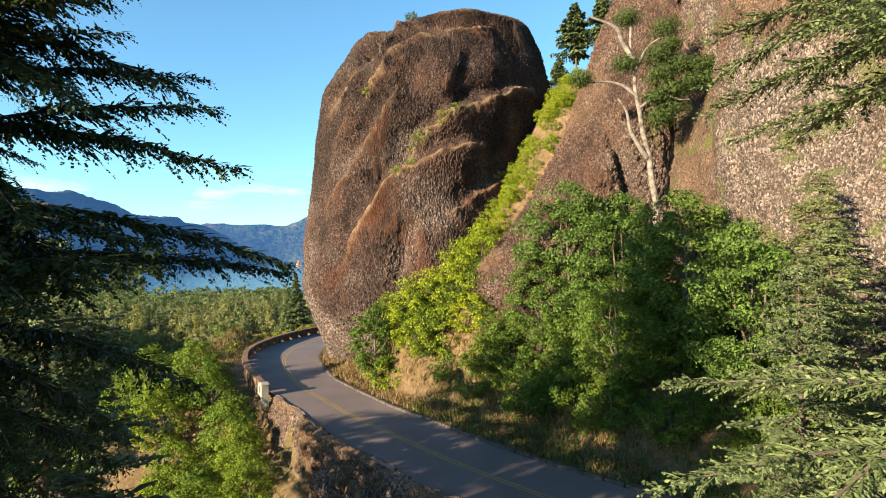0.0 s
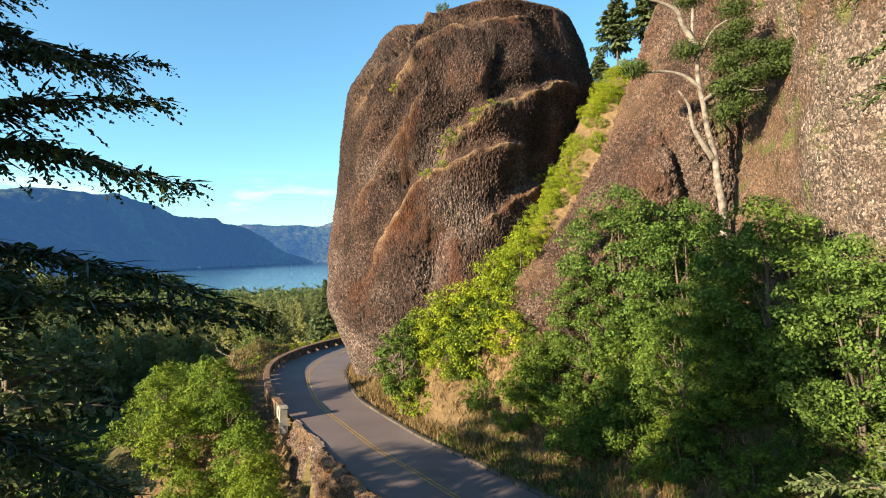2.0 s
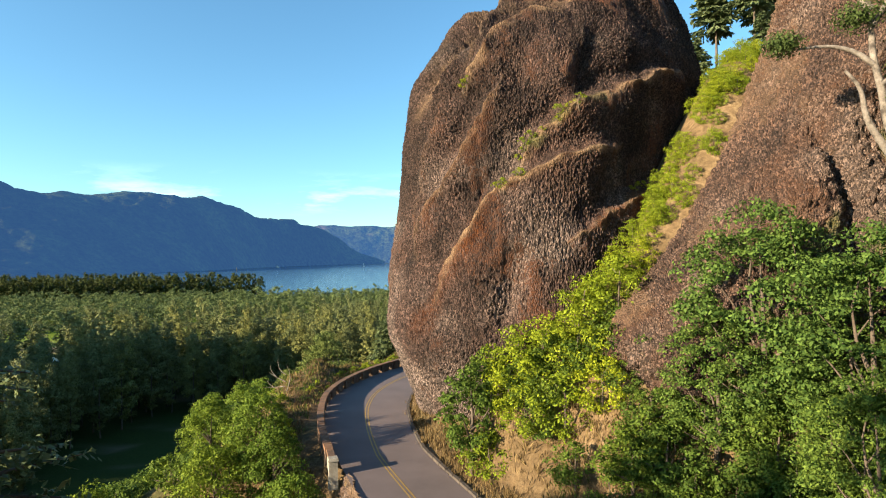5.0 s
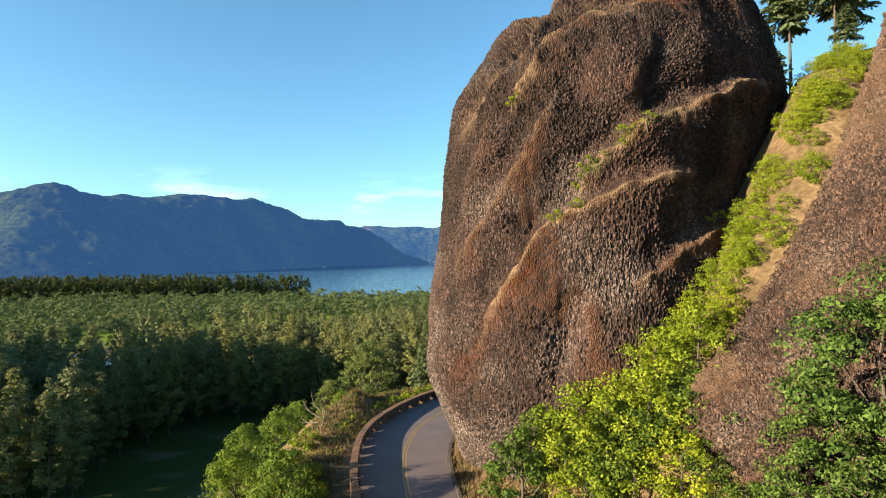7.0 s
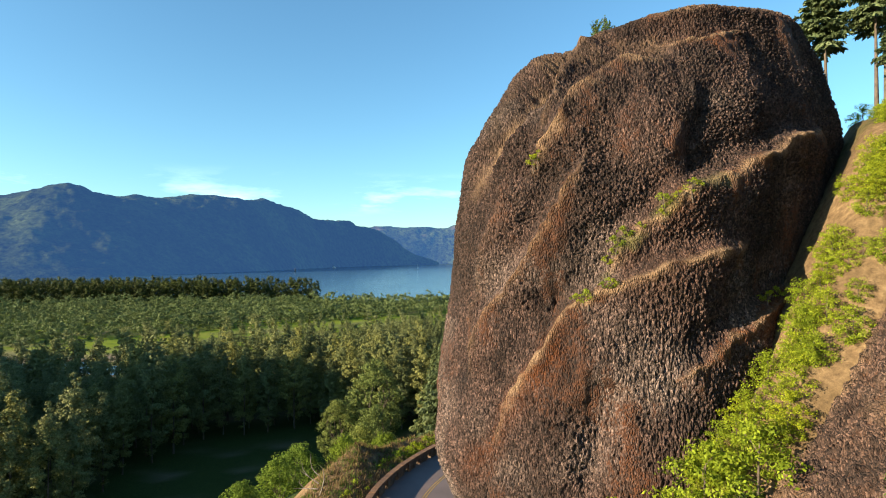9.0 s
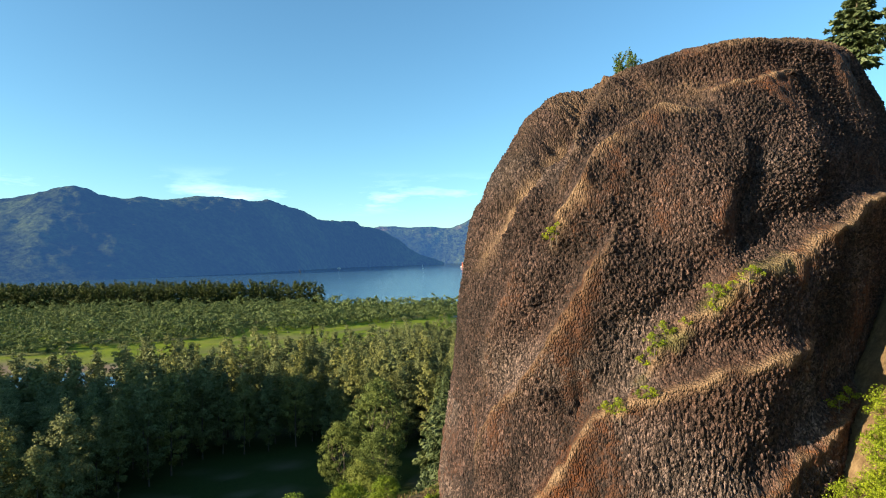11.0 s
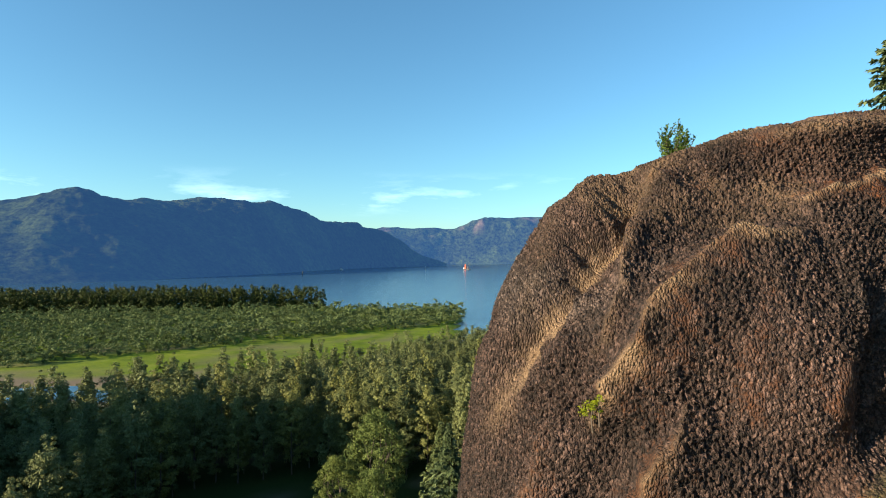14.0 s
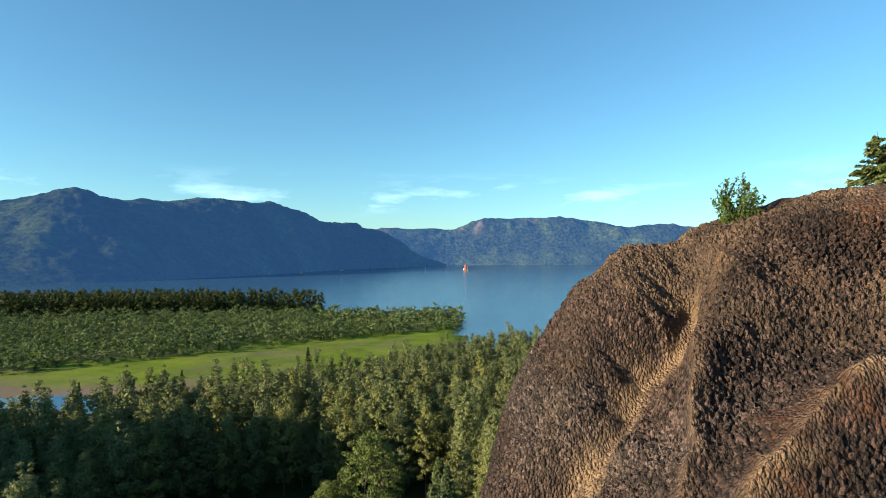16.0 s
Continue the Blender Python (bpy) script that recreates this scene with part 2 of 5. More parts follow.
# ---- mesh helpers ----
def mesh_of(name, verts, faces, mat, smooth=False):
    me = bpy.data.meshes.new(name)
    verts, faces = np.asarray(verts, np.float32), np.asarray(faces, np.int32)
    k = faces.shape[1]
    me.vertices.add(len(verts))
    me.vertices.foreach_set("co", verts.ravel())
    me.loops.add(faces.size)
    me.loops.foreach_set("vertex_index", faces.ravel())
    me.polygons.add(len(faces))
    me.polygons.foreach_set("loop_start", np.arange(0, faces.size, k, dtype=np.int32))
    me.polygons.foreach_set("loop_total", np.full(len(faces), k, np.int32))
    if smooth:
        me.polygons.foreach_set("use_smooth", np.ones(len(faces), bool))
    me.update(calc_edges=True)
    if mat:
        me.materials.append(mat)
    return me


def under(ob, parent, label=""):
    ob.parent = parent
    return tagged(ob, label) if label else ob


def part(name, bm, mat, parent, label=""):
    me = bpy.data.meshes.new(name)
    bm.to_mesh(me)
    bm.free()
    me.materials.append(mat)
    return under(new(name, me), parent, label)


def floats(me, name, values):
    me.attributes.new(name, "FLOAT", "POINT").data.foreach_set("value", np.clip(values, 0, 1).astype(np.float32))


def grid_faces(rows, cols, closed=False):
    r, c = np.meshgrid(np.arange(rows - 1), np.arange(cols if closed else cols - 1), indexing="ij")
    a = (r * cols + c).ravel()
    b = (r * cols + (c + 1) % cols).ravel()
    return np.stack([a, b, b + cols, a + cols], 1)


def smooth_table(rows, at, tame=False):
    """Rows of a table, glided between by Catmull-Rom, at the given values of the first column."""
    rows = np.asarray(rows, float)
    k = np.clip(np.searchsorted(rows[:, 0], at, "right") - 1, 0, len(rows) - 2)
    p1, p2 = rows[k], rows[k + 1]
    p0, p3 = rows[np.maximum(k - 1, 0)], rows[np.minimum(k + 2, len(rows) - 1)]
    h = (p2[:, :1] - p1[:, :1])
    u = (at[:, None] - p1[:, :1]) / h
    m1 = (p2 - p0) / np.maximum(p2[:, :1] - p0[:, :1], 1e-6) * h
    m2 = (p3 - p1) / np.maximum(p3[:, :1] - p1[:, :1], 1e-6) * h
    if tame:
        # no overshoot between rows
        step = (p2 - p1)
        before, after = (p1 - p0) / np.maximum(p1[:, :1] - p0[:, :1], 1e-6) * h, (p3 - p2) / np.maximum(p3[:, :1] - p2[:, :1], 1e-6) * h
        m1 = np.where(before * step > 0, np.sign(step) * np.minimum(np.abs(m1), 2.5 * np.minimum(np.abs(before), np.abs(step))), 0)
        m2 = np.where(after * step > 0, np.sign(step) * np.minimum(np.abs(m2), 2.5 * np.minimum(np.abs(after), np.abs(step))), 0)
    u2, u3 = u * u, u ** 3
    return (2 * u3 - 3 * u2 + 1) * p1 + (u3 - 2 * u2 + u) * m1 + (-2 * u3 + 3 * u2) * p2 + (u3 - u2) * m2


def curve_points(points, step=0.5):
    p = np.asarray(points, float)
    s = np.concatenate([[0], np.cumsum(np.linalg.norm(np.diff(p, axis=0), axis=1))])
    at = np.arange(0, s[-1], step)
    return smooth_table(np.column_stack([s, p]), at)[:, 1:]


def line_distance(px, pz, line):
    """Distance to a polyline in the x-z plane, signed: positive below it; and how far along it (0 to 1)."""
    best = np.full(len(px), 1e9)
    sign = np.zeros(len(px))
    along = np.zeros(len(px))
    n = len(line) - 1
    for i in range(n):
        (x0, z0), (x1, z1) = line[i], line[i + 1]
        dx, dz = x1 - x0, z1 - z0
        u = np.clip(((px - x0) * dx + (pz - z0) * dz) / (dx * dx + dz * dz), 0, 1)
        ex, ez = px - x0 - u * dx, pz - z0 - u * dz
        d = np.hypot(ex, ez)
        cr = dx * ez - dz * ex
        hit = d < best
        best, sign, along = np.where(hit, d, best), np.where(hit, np.sign(cr), sign), np.where(hit, (i + u) / n, along)
    return best, sign, along


# ---- road line ----
CENTRE = curve_points([(33, -11), (22, 5), (11.35, 18.25), (2.0, 27.85), (-2.64, 33.7), (-6.33, 39.4), (-10.57, 46.2), (-13.9, 52.6), (-15.75, 58.0), (-16.0, 63.0), (-14.9, 68.5), (-12.4, 74), (-8.5, 80), (-2, 87.5), (8, 97), (26, 112)], 0.5)
ROAD_Z = 0.4
_d = np.gradient(CENTRE, axis=0)
_d /= np.linalg.norm(_d, axis=1)[:, None]
RIGHT = np.column_stack([_d[:, 1], -_d[:, 0]])
# the uphill edge and the painted middle line, from the centre line
EDGE = np.interp(CENTRE[:, 1], [34, 38, 46, 52, 58], [2.3, 1.8, 1.8, 2.6, 3.2])
MIDDLE = 0.7 * (EDGE - 3.2)
# where the bank begins to climb behind its level verge
FOOT = 3.5 + np.interp(CENTRE[:, 1], [20, 28, 34, 39, 46, 52], [1.0, 0.9, 0.8, 0.4, 0.2, 0.0])


def road_distance(x, y):
    """Signed distance to the road's centre line, positive uphill, and the index along it."""
    best, side, idx = np.full(x.shape, 1e9), np.zeros(x.shape), np.zeros(x.shape, int)
    for i in range(0, len(CENTRE), 2):
        dx, dy = x - CENTRE[i, 0], y - CENTRE[i, 1]
        d = np.hypot(dx, dy)
        near = d < best
        best = np.where(near, d, best)
        side = np.where(near, dx * RIGHT[i, 0] + dy * RIGHT[i, 1], side)
        idx = np.where(near, i, idx)
    return np.sign(side) * best, idx


FLOOR_Z, WATER_Z = -31.0, -32.0


def land(x, y):
    """Height of the ground."""
    x, y = np.asarray(x, float), np.asarray(y, float)
    d, idx = road_distance(x, y)
    p = np.stack([x, y, np.zeros_like(x)], -1).reshape(-1, 3)
    n1 = fractal(p * 0.11, 4, 3).reshape(x.shape)
    n2 = fractal(p * 0.5, 3, 9).reshape(x.shape)
    up = np.maximum(d - FOOT[idx], 0)
    right = ROAD_Z + np.clip(0.12 * (d - EDGE[idx] - 0.3), 0, 0.2) + 0.55 * up + 0.6 * np.maximum(up - 4, 0) + (n1 * 1.0 + n2 * 0.3) * np.clip(up / 4, 0, 1)
    right = right + 2.9 * np.exp(-((x - 2.6) ** 2 + (y - 41) ** 2) / 12) * np.clip(up / 2, 0, 1)
    right = np.minimum(right, 9.5 + 19 * np.clip((y - 46) / 6, 0, 1))
    right = np.minimum(right, 28.5 + 0.06 * np.maximum(y - 60, 0) + 1.2 * n1)
    down = np.maximum(-d - 3.6, 0)
    cy = CENTRE[idx, 1]
    knoll = np.clip((cy - 44) / 6, 0, 1)
    flat = 1.2 + 3.5 * knoll
    drop = np.maximum(down - flat, 0)
    wall = (1 - knoll) * 3.4 * np.clip(down / 0.35, 0, 1)
    left = ROAD_Z - wall - 0.74 * drop + 0.02 * np.maximum(drop - 44, 0) + (n1 * 1.2 + n2 * 0.35) * np.clip(down / 3, 0, 1)
    left = np.maximum(left, FLOOR_Z + 0.5 * n1)
    z = np.where(d > 0, right, left)
    z = np.where((d > -3.6) & (d < EDGE[idx] + 0.4), ROAD_Z - 0.12, z)
    # added hill behind the shoulder, out of view, to shade the valley's woods
    hx, hy = x + 230, y - 50
    hill = 69 * np.exp(-(hx * 0.78 + hy * 0.62) ** 2 / 50 ** 2 - (-hx * 0.62 + hy * 0.78) ** 2 / 50 ** 2)
    z = np.where(d < 0, np.maximum(z, np.minimum(z, FLOOR_Z) + hill), z)
    # the river's bed past the low ground
    z = np.where(d > 4, np.maximum(z, gully_height(x, y)), z)
    low = z < FLOOR_Z + 6
    z = np.where(low, z - 2.6 * channel(x, y), z)
    far = shore(x, y)
    return np.where(far > 0, np.minimum(z, FLOOR_Z - np.clip(far * 0.12, 0, 6)), z)


def bearing(x, y):
    """Distance ahead along the last view's axis, and the bearing across it in thousandths plus 784."""
    a = radians(-16.4)
    rx, ry = x + 7, y - 36
    ahead = rx * math.sin(a) + ry * math.cos(a)
    side = rx * math.cos(a) - ry * math.sin(a)
    return ahead, np.where(ahead > 20, 784 + 1000 * side / np.maximum(ahead, 20), np.where(side < 0, -2000, 3000))


def shore(x, y):
    """Metres past the river's bank, positive over water."""
    ahead, b = bearing(x, y)
    wob = 8 * np.sin(x * 0.031) + 5 * np.sin(x * 0.083 + 1)
    return ahead + wob - np.interp(b, [-2000, 500, 580, 640, 800, 818, 832, 1000, 1700], [740, 740, 700, 650, 625, 570, 335, 345, 360])


def channel(x, y):
    """Depth of the back channel before the meadow, 0 to 1."""
    ahead, b = bearing(x, y)
    mid = 243 + 6 * np.sin(b * 0.02)
    return np.clip(1 - np.abs(ahead - mid) / 22, 0, 1) * np.clip((370 - b) / 60, 0, 1)


GULLY = curve_points([(13.6, 60, 27.6), (12.8, 56.5, 26.8), (11.6, 53.4, 25.4), (10.3, 51.2, 22.7), (8.8, 49.7, 19.6), (7.2, 48.4, 16.5), (4.7, 46.9, 12.8), (2.5, 45.8, 10.0), (0.2, 45.0, 7.2), (-2.0, 44.4, 4.8), (-4.2, 44.6, 2.4)], 0.4)


def gully_height(x, y):
    top = np.full(x.shape, -50.0)
    for gx, gy, gz in GULLY:
        top = np.maximum(top, gz - 0.9 - 1.7 * np.maximum(np.hypot(x - gx, y - gy) - 1.8, 0))
    return top


# ---- ground ----
def axis(lo, fine_lo, fine_hi, hi, step, grow=1.09):
    mid = list(np.arange(fine_lo, fine_hi, step))
    s, v, out = step, fine_hi, []
    while v < hi:
        out.append(v)
        s *= grow
        v += s
    s, v, low = step, fine_lo, []
    while v > lo:
        s *= grow
        v -= s
        low.append(v)
    return np.array(low[::-1] + mid + out + [hi])


def build_ground():
    xs, ys = axis(-1600, -45, 30, 900, 0.7), axis(-400, 0, 100, 1400, 0.7)
    X, Y = np.meshgrid(xs, ys)
    Z = land(X, Y)
    v = np.stack([X, Y, Z], -1).reshape(-1, 3)
    me = mesh_of("ground", v, grid_faces(len(ys), len(xs)), M_GROUND, True)
    d, _ = road_distance(X, Y)
    n = fractal(v * (0.2, 0.2, 0), 4, 21).reshape(X.shape)
    green = np.clip(np.where(d > 0, 0.1 + n + 0.05 * np.clip(d - 7, 0, 8) - np.exp(-((X + 6) ** 2 + (Y - 47) ** 2) / 60) - 1.5 * np.exp(-((X - 10.5) ** 2 + (Y - 52.5) ** 2) / 8), np.clip((-d - 7) / 8 + n, 0, 1)), 0, 1)
    floats(me, "green", green.ravel())
    floats(me, "meadow", ((Z < FLOOR_Z + 1.2) & (bearing(X, Y)[0] > 225)).astype(float).ravel())
    ahead, b = bearing(X, Y)
    strip = np.clip(1 - np.abs(ahead - 266) / 15, 0, 1) * 2 * np.clip((560 - b) / 160, 0, 1) * (Z < FLOOR_Z + 1.5)
    floats(me, "mud", np.maximum(np.clip((FLOOR_Z - 0.1 - Z) * 2, 0, 1), np.clip(strip + 0.6 * n * (strip > 0), 0, 1)).ravel())
    tagged(new("ground", me), "steep grassy hillside and flat green valley floor", "ground", kind="structure")


build_ground()

# ---- water ----
def water_material():
    m, n, l, b = material("river_water", 0.16)
    b.inputs["Base Color"].default_value = (0.035, 0.09, 0.16, 1)
    v = mapped(n, l, (0.06, 0.12, 1))
    bump(n, l, b, noise_tex(n, l, v, 1.0, 6, 0.65), 0.25, 1.5)
    return m


me = mesh_of("water", [(-4800, -300, WATER_Z), (1800, -300, WATER_Z), (1800, 4700, WATER_Z), (-4800, 4700, WATER_Z)], [(0, 1, 2, 3)], water_material())
tagged(new("water", me), "calm blue river between wooded banks", "river", kind="structure")


# ---- rocks ----
def loft(table, res_z, n_u, u0, u1, power, centre, coarse=None, soften=0):
    """A rounded body from rows of z, left, right, front and back extents."""
    z = np.linspace(table[0][0], table[-1][0], 3000)
    t = smooth_table(table, z, True)
    run = np.concatenate([[0], np.cumsum(np.hypot(np.diff(z), np.maximum(np.abs(np.diff(t[:, 3])), np.abs(np.diff(t[:, 1])))))])
    if coarse:
        # longer steps below a height
        run = np.concatenate([[0], np.cumsum(np.diff(run) * np.where(z[1:] < coarse[0], 1 / coarse[1], 1.0))])
    z = np.interp(np.arange(0, run[-1], res_z), run, z)
    t = smooth_table(table, z, True)
    cx, cy = centre[0], centre[1]

    def around(u, left):
        c, s = np.cos(u), np.sin(u)
        pw = np.where(c < 0, left, power[1])
        return c, s, np.sign(c) * np.abs(c) ** (2 / pw), np.sign(s) * np.abs(s) ** (2 / pw)

    left = np.interp(z, *power[0])[:, None] if isinstance(power[0], tuple) else power[0]
    # even steps round the middle row, closer together on the side that faces the road
    fine = np.linspace(u0, u1, 40000)
    c, s, cc, ss = around(fine, float(np.max(left)) * 0.92)
    mid = t[len(t) // 2]
    gx = np.where(c < 0, (cx - mid[1]) * cc, (mid[2] - cx) * cc)
    gy = np.where(s < 0, (cy - mid[3]) * ss, (mid[4] - cy) * ss)
    run = np.concatenate([[0], np.cumsum(np.hypot(np.diff(gx), np.diff(gy)) * (np.where((fine[1:] > radians(176)) & (fine[1:] < radians(305)), 1.0, 0.55) if coarse else 1.0))])
    u = np.interp(np.linspace(0, run[-1], n_u), run, fine)
    c, s, cc, ss = around(u, left)
    if len(centre) > 2:
        cx = np.interp(z, *centre[2])[:, None]
    xl, xr, yf, yb = t[:, 1:2], t[:, 2:3], t[:, 3:4], t[:, 4:5]
    X = np.where(c < 0, cx + (cx - xl) * cc, cx + (xr - cx) * cc)
    Y = np.where(s < 0, cy + (cy - yf) * ss, cy + (yb - cy) * ss)
    if soften:
        # the bend between the two sides rounded off
        kern = np.hanning(2 * soften + 1)
        kern /= kern.sum()
        steps = np.arange(1, soften + 1)
        for A in (X, Y):
            ext = np.concatenate([A[:, :1] - (A[:, 1:2] - A[:, :1]) * steps[::-1], A, A[:, -1:] + (A[:, -1:] - A[:, -2:-1]) * steps], 1)
            A[:] = np.stack([np.convolve(r, kern, "valid") for r in ext])
    Z = np.repeat(z[:, None], n_u, 1)
    return np.stack([X, Y, Z], -1)


def normals(P):
    du, dv = np.gradient(P, axis=1), np.gradient(P, axis=0)
    n = np.cross(du, dv)
    return n / np.maximum(np.linalg.norm(n, axis=-1, keepdims=True), 1e-9)


def hackle(p, size, k, squash=0.5):
    """Broken column ends: tilted chunks parted by clefts, in units of their size, and each chunk's own tone."""
    q = p / size * np.array((1, 1, squash))
    q = q + 0.25 * np.stack([value_noise(q * 0.6, k + 31 + i) for i in range(3)], 1)
    f1, f2, r, way = cells(q, k)
    # each chunk's face has a tilt of its own
    a1, a2 = 2 * math.pi * (r * 37.7 % 1), 2 * math.pi * (r * 91.3 % 1)
    tilt = way[:, 0] * np.cos(a1) + way[:, 1] * np.sin(a1) * np.cos(a2) + way[:, 2] * np.sin(a2)
    height = 0.9 * (r - 0.5) + 0.9 * tilt - 0.55 * np.exp(-(f2 - f1) / 0.12)
    return height, np.clip(0.6 + 0.75 * (r * 13.7 % 1) + 0.1 * value_noise(p * 3, k + 9), 0.45, 1.45)


def rubble(p, h, fill):
    """Earth lying between the chunks up to a level: the surface, and how much of it is earth."""
    return np.maximum(h, fill), np.clip((fill - h) / 0.05, 0, 1)


# lines from their high end to their low end in x and z, shelf width, reach, turf
LEDGES = [
    ([(8.9, 25.5), (6.3, 24.5), (3.2, 22.7), (1.0, 21.6), (-0.7, 20.3), (-2.4, 19.1), (-3.0, 17.6)], 0.75, 3.0, 1.0),
    ([(3.6, 19.4), (1.5, 18.7), (-0.2, 18.3), (-1.5, 17.6), (-3.2, 17.0), (-4.5, 16.0), (-5.4, 14.9), (-6.2, 13.5), (-7.5, 11.3), (-8.6, 9.2)], 0.8, 3.4, 1.0),
    ([(0.6, 28.4), (-1.8, 28.2), (-2.9, 27.7), (-4.0, 26.7), (-4.8, 25.2), (-5.7, 23.8), (-6.5, 22.6)], 0.85, 2.2, 0.85),
    ([(4.8, 31.0), (2.2, 30.4), (0.0, 29.5)], 0.25, 1.2, 0.8),
]
FOLDS = [
    ([(-3.4, 31.4), (-4.4, 30.6), (-4.8, 29.7), (-5.3, 27.9), (-5.8, 25.9), (-6.2, 24.6)], 0.85, 1.5, 0.4),
    ([(-3.6, 23.8), (-4.5, 21.9), (-5.7, 19.8), (-6.6, 18.4), (-7.5, 17.1), (-8.3, 15.9), (-9.2, 14.0), (-10.2, 11.8)], 0.75, 1.9, 0.4),
    ([(5.9, 17.1), (4.0, 16.0), (2.6, 15.0), (1.1, 14.0), (-0.2, 13.0)], 0.45, 2.0, 0.6),
    ([(-7.6, 23.0), (-7.9, 21.6), (-8.5, 19.6), (-9.3, 17.8), (-9.8, 15.4), (-10.5, 12.9)], 0.6, 1.4, 0.1),
]
GROOVES = [
    ([(-4.6, 31.9), (-5.4, 29.9), (-6.4, 28.9), (-7.3, 27.7), (-8.0, 26.6), (-8.6, 25.5), (-9.4, 23.5), (-9.9, 21.0)], 1.5, 0.8, 1.0),
    ([(-7.2, 31.0), (-8.8, 28.0), (-9.8, 24.0)], 0.3, 0.6, 0.1),
    ([(-2.6, 13.0), (-3.4, 11.6), (-3.9, 9.4), (-4.2, 7.0)], 0.6, 0.7, 0.0),
    ([(-9.4, 19.0), (-10.2, 15.0), (-10.6, 11.0)], 0.3, 0.8, 0.0),
]
# steps where the face falls back to the right: x and z of the step, its depth
STEPS = [([(0.9, 27.6), (0.2, 25.0), (-0.3, 23.2), (0.3, 21.6)], 0.8), ([(1.5, 18.6), (0.9, 17.2), (1.0, 15.8), (1.5, 13.8)], 0.5)]
# hollows: x, z, half width, half height, depth
PITS = [(1.2, 14.3, 0.8, 1.2, 0.3), (-5.4, 16.3, 0.7, 0.7, 0.35)]


ROCK = []


def build_rock():
    rows = [
        # z, left, right, front, back
        (-1.5, -10.6, 8.6, 49.6, 66.0), (0.0, -11.1, 8.8, 48.9, 66.0), (3.0, -11.95, 9.2, 46.95, 67.0), (8.0, -13.8, 9.6, 45.4, 68.0), (13.0, -13.5, 10.0, 46.4, 68.5),
        (18.0, -12.7, 10.4, 47.1, 68.5), (22.0, -12.0, 10.8, 47.4, 68.0), (26.0, -10.95, 11.2, 48.3, 67.0), (28.6, -9.1, 10.8, 50.6, 66.0),
        (30.4, -7.6, 10.4, 52.4, 65.0), (31.6, -5.0, 9.8, 53.2, 64.4), (32.6, -2.3, 9.2, 54.1, 63.6), (33.25, 1.1, 8.6, 56.0, 62.6), (33.7, 2.9, 7.8, 57.3, 61.0), (33.93, 3.5, 6.6, 57.9, 60.2), (33.98, 4.0, 4.4, 59.3, 59.5)]
    P = loft(rows, 0.042, 1080, radians(166), radians(348), (((16, 25), (2.5, 3.92)), 1.3), (0.8, 59.4, ((29.5, 31.6, 33.98), (0.8, 1.6, 4.2))), (16, 1.35), 88)
    N = normals(P)
    if N[100, 260, 1] > 0:
        N = -N
    shape = P.shape
    p, n = P.reshape(-1, 3), N.reshape(-1, 3)
    x, z = p[:, 0], p[:, 2]
    off = 0.32 * fractal(p * 0.2, 3, 5) - 0.1
    turf, crest = np.zeros(len(p)), np.zeros(len(p))
    front = np.clip(-n[:, 1] * 2 + np.clip(n[:, 2], 0, 1), 0, 1)
    wx, wz = x + 0.3 * value_noise(p * 0.7, 40) + 0.14 * value_noise(p * 2.5, 42), z + 0.3 * value_noise(p * 0.7, 41) + 0.14 * value_noise(p * 2.5, 43)
    for line, width, reach, strength in LEDGES + FOLDS:
        dist, sign, along = line_distance(wx, wz, line)
        ends = np.clip(along / 0.12, 0, 1) * np.clip((1 - along) / 0.15, 0, 1)
        below = sign > 0
        bulge = np.where(below, np.exp(-(dist / reach) ** 1.5), np.exp(-dist / 0.3)) - np.where(below, 0, 0.4 * np.exp(-((dist - 1.0) / 0.7) ** 2))
        off += front * ends * width * bulge * 0.95
        wide = 0.08 + 0.15 * width
        turf = np.maximum(turf, strength * ends * front * np.exp(-(dist / (wide * (0.6 + 0.8 * below))) ** 2))
        crest = np.maximum(crest, ends * front * np.where(below, np.exp(-(dist / 0.9) ** 2), np.exp(-(dist / 0.3) ** 2)))
    face = np.clip(-n[:, 1] * 2 + np.clip(n[:, 2], 0, 1) - 1.5 * n[:, 0], 0, 1)
    for line, depth, wide, strength in GROOVES:
        dist, sign, along = line_distance(wx, wz, line)
        ends = np.clip(along / 0.1, 0, 1) * np.clip((1 - along) / 0.2, 0, 1)
        off -= face * ends * depth * np.exp(-(dist / wide) ** 2)
        turf = np.maximum(turf, strength * ends * np.exp(-(dist / 0.4) ** 2))
    for px, pz, rx, rz, depth in PITS:
        # steep on the left, easy on the right
        u = (wx - px) / np.where(wx < px, 0.55 * rx, 1.5 * rx)
        off -= front * depth * np.exp(-u ** 2 - ((wz - pz) / rz) ** 2)
    for line, depth in STEPS:
        high, low = line[0][1], line[-1][1]
        reach = wx - np.interp(-wz, [-c[1] for c in line], [c[0] for c in line])
        window = np.clip((wz - low) / 1.2, 0, 1) * np.clip((high + 1.0 - wz) / 2.2, 0, 1)
        off -= depth * window * np.clip(reach / 1.3, 0, 1) ** 2 * np.exp(-np.maximum(reach, 0) / 4.5)
    off += 0.9 * np.exp(-((x + 5.6) ** 2 + (p[:, 1] - 56.2) ** 2) / 1.4) * (z > 29) + 0.5 * np.exp(-((x + 7.6) ** 2 + (p[:, 1] - 55) ** 2 + (z - 29.6) ** 2) / 4) - 0.55 * np.exp(-((x + 10.4) ** 2 + (p[:, 1] - 52.5) ** 2 + (z - 25.6) ** 2) / 4)
    upper = np.clip((z - 15) / 6, 0, 1)
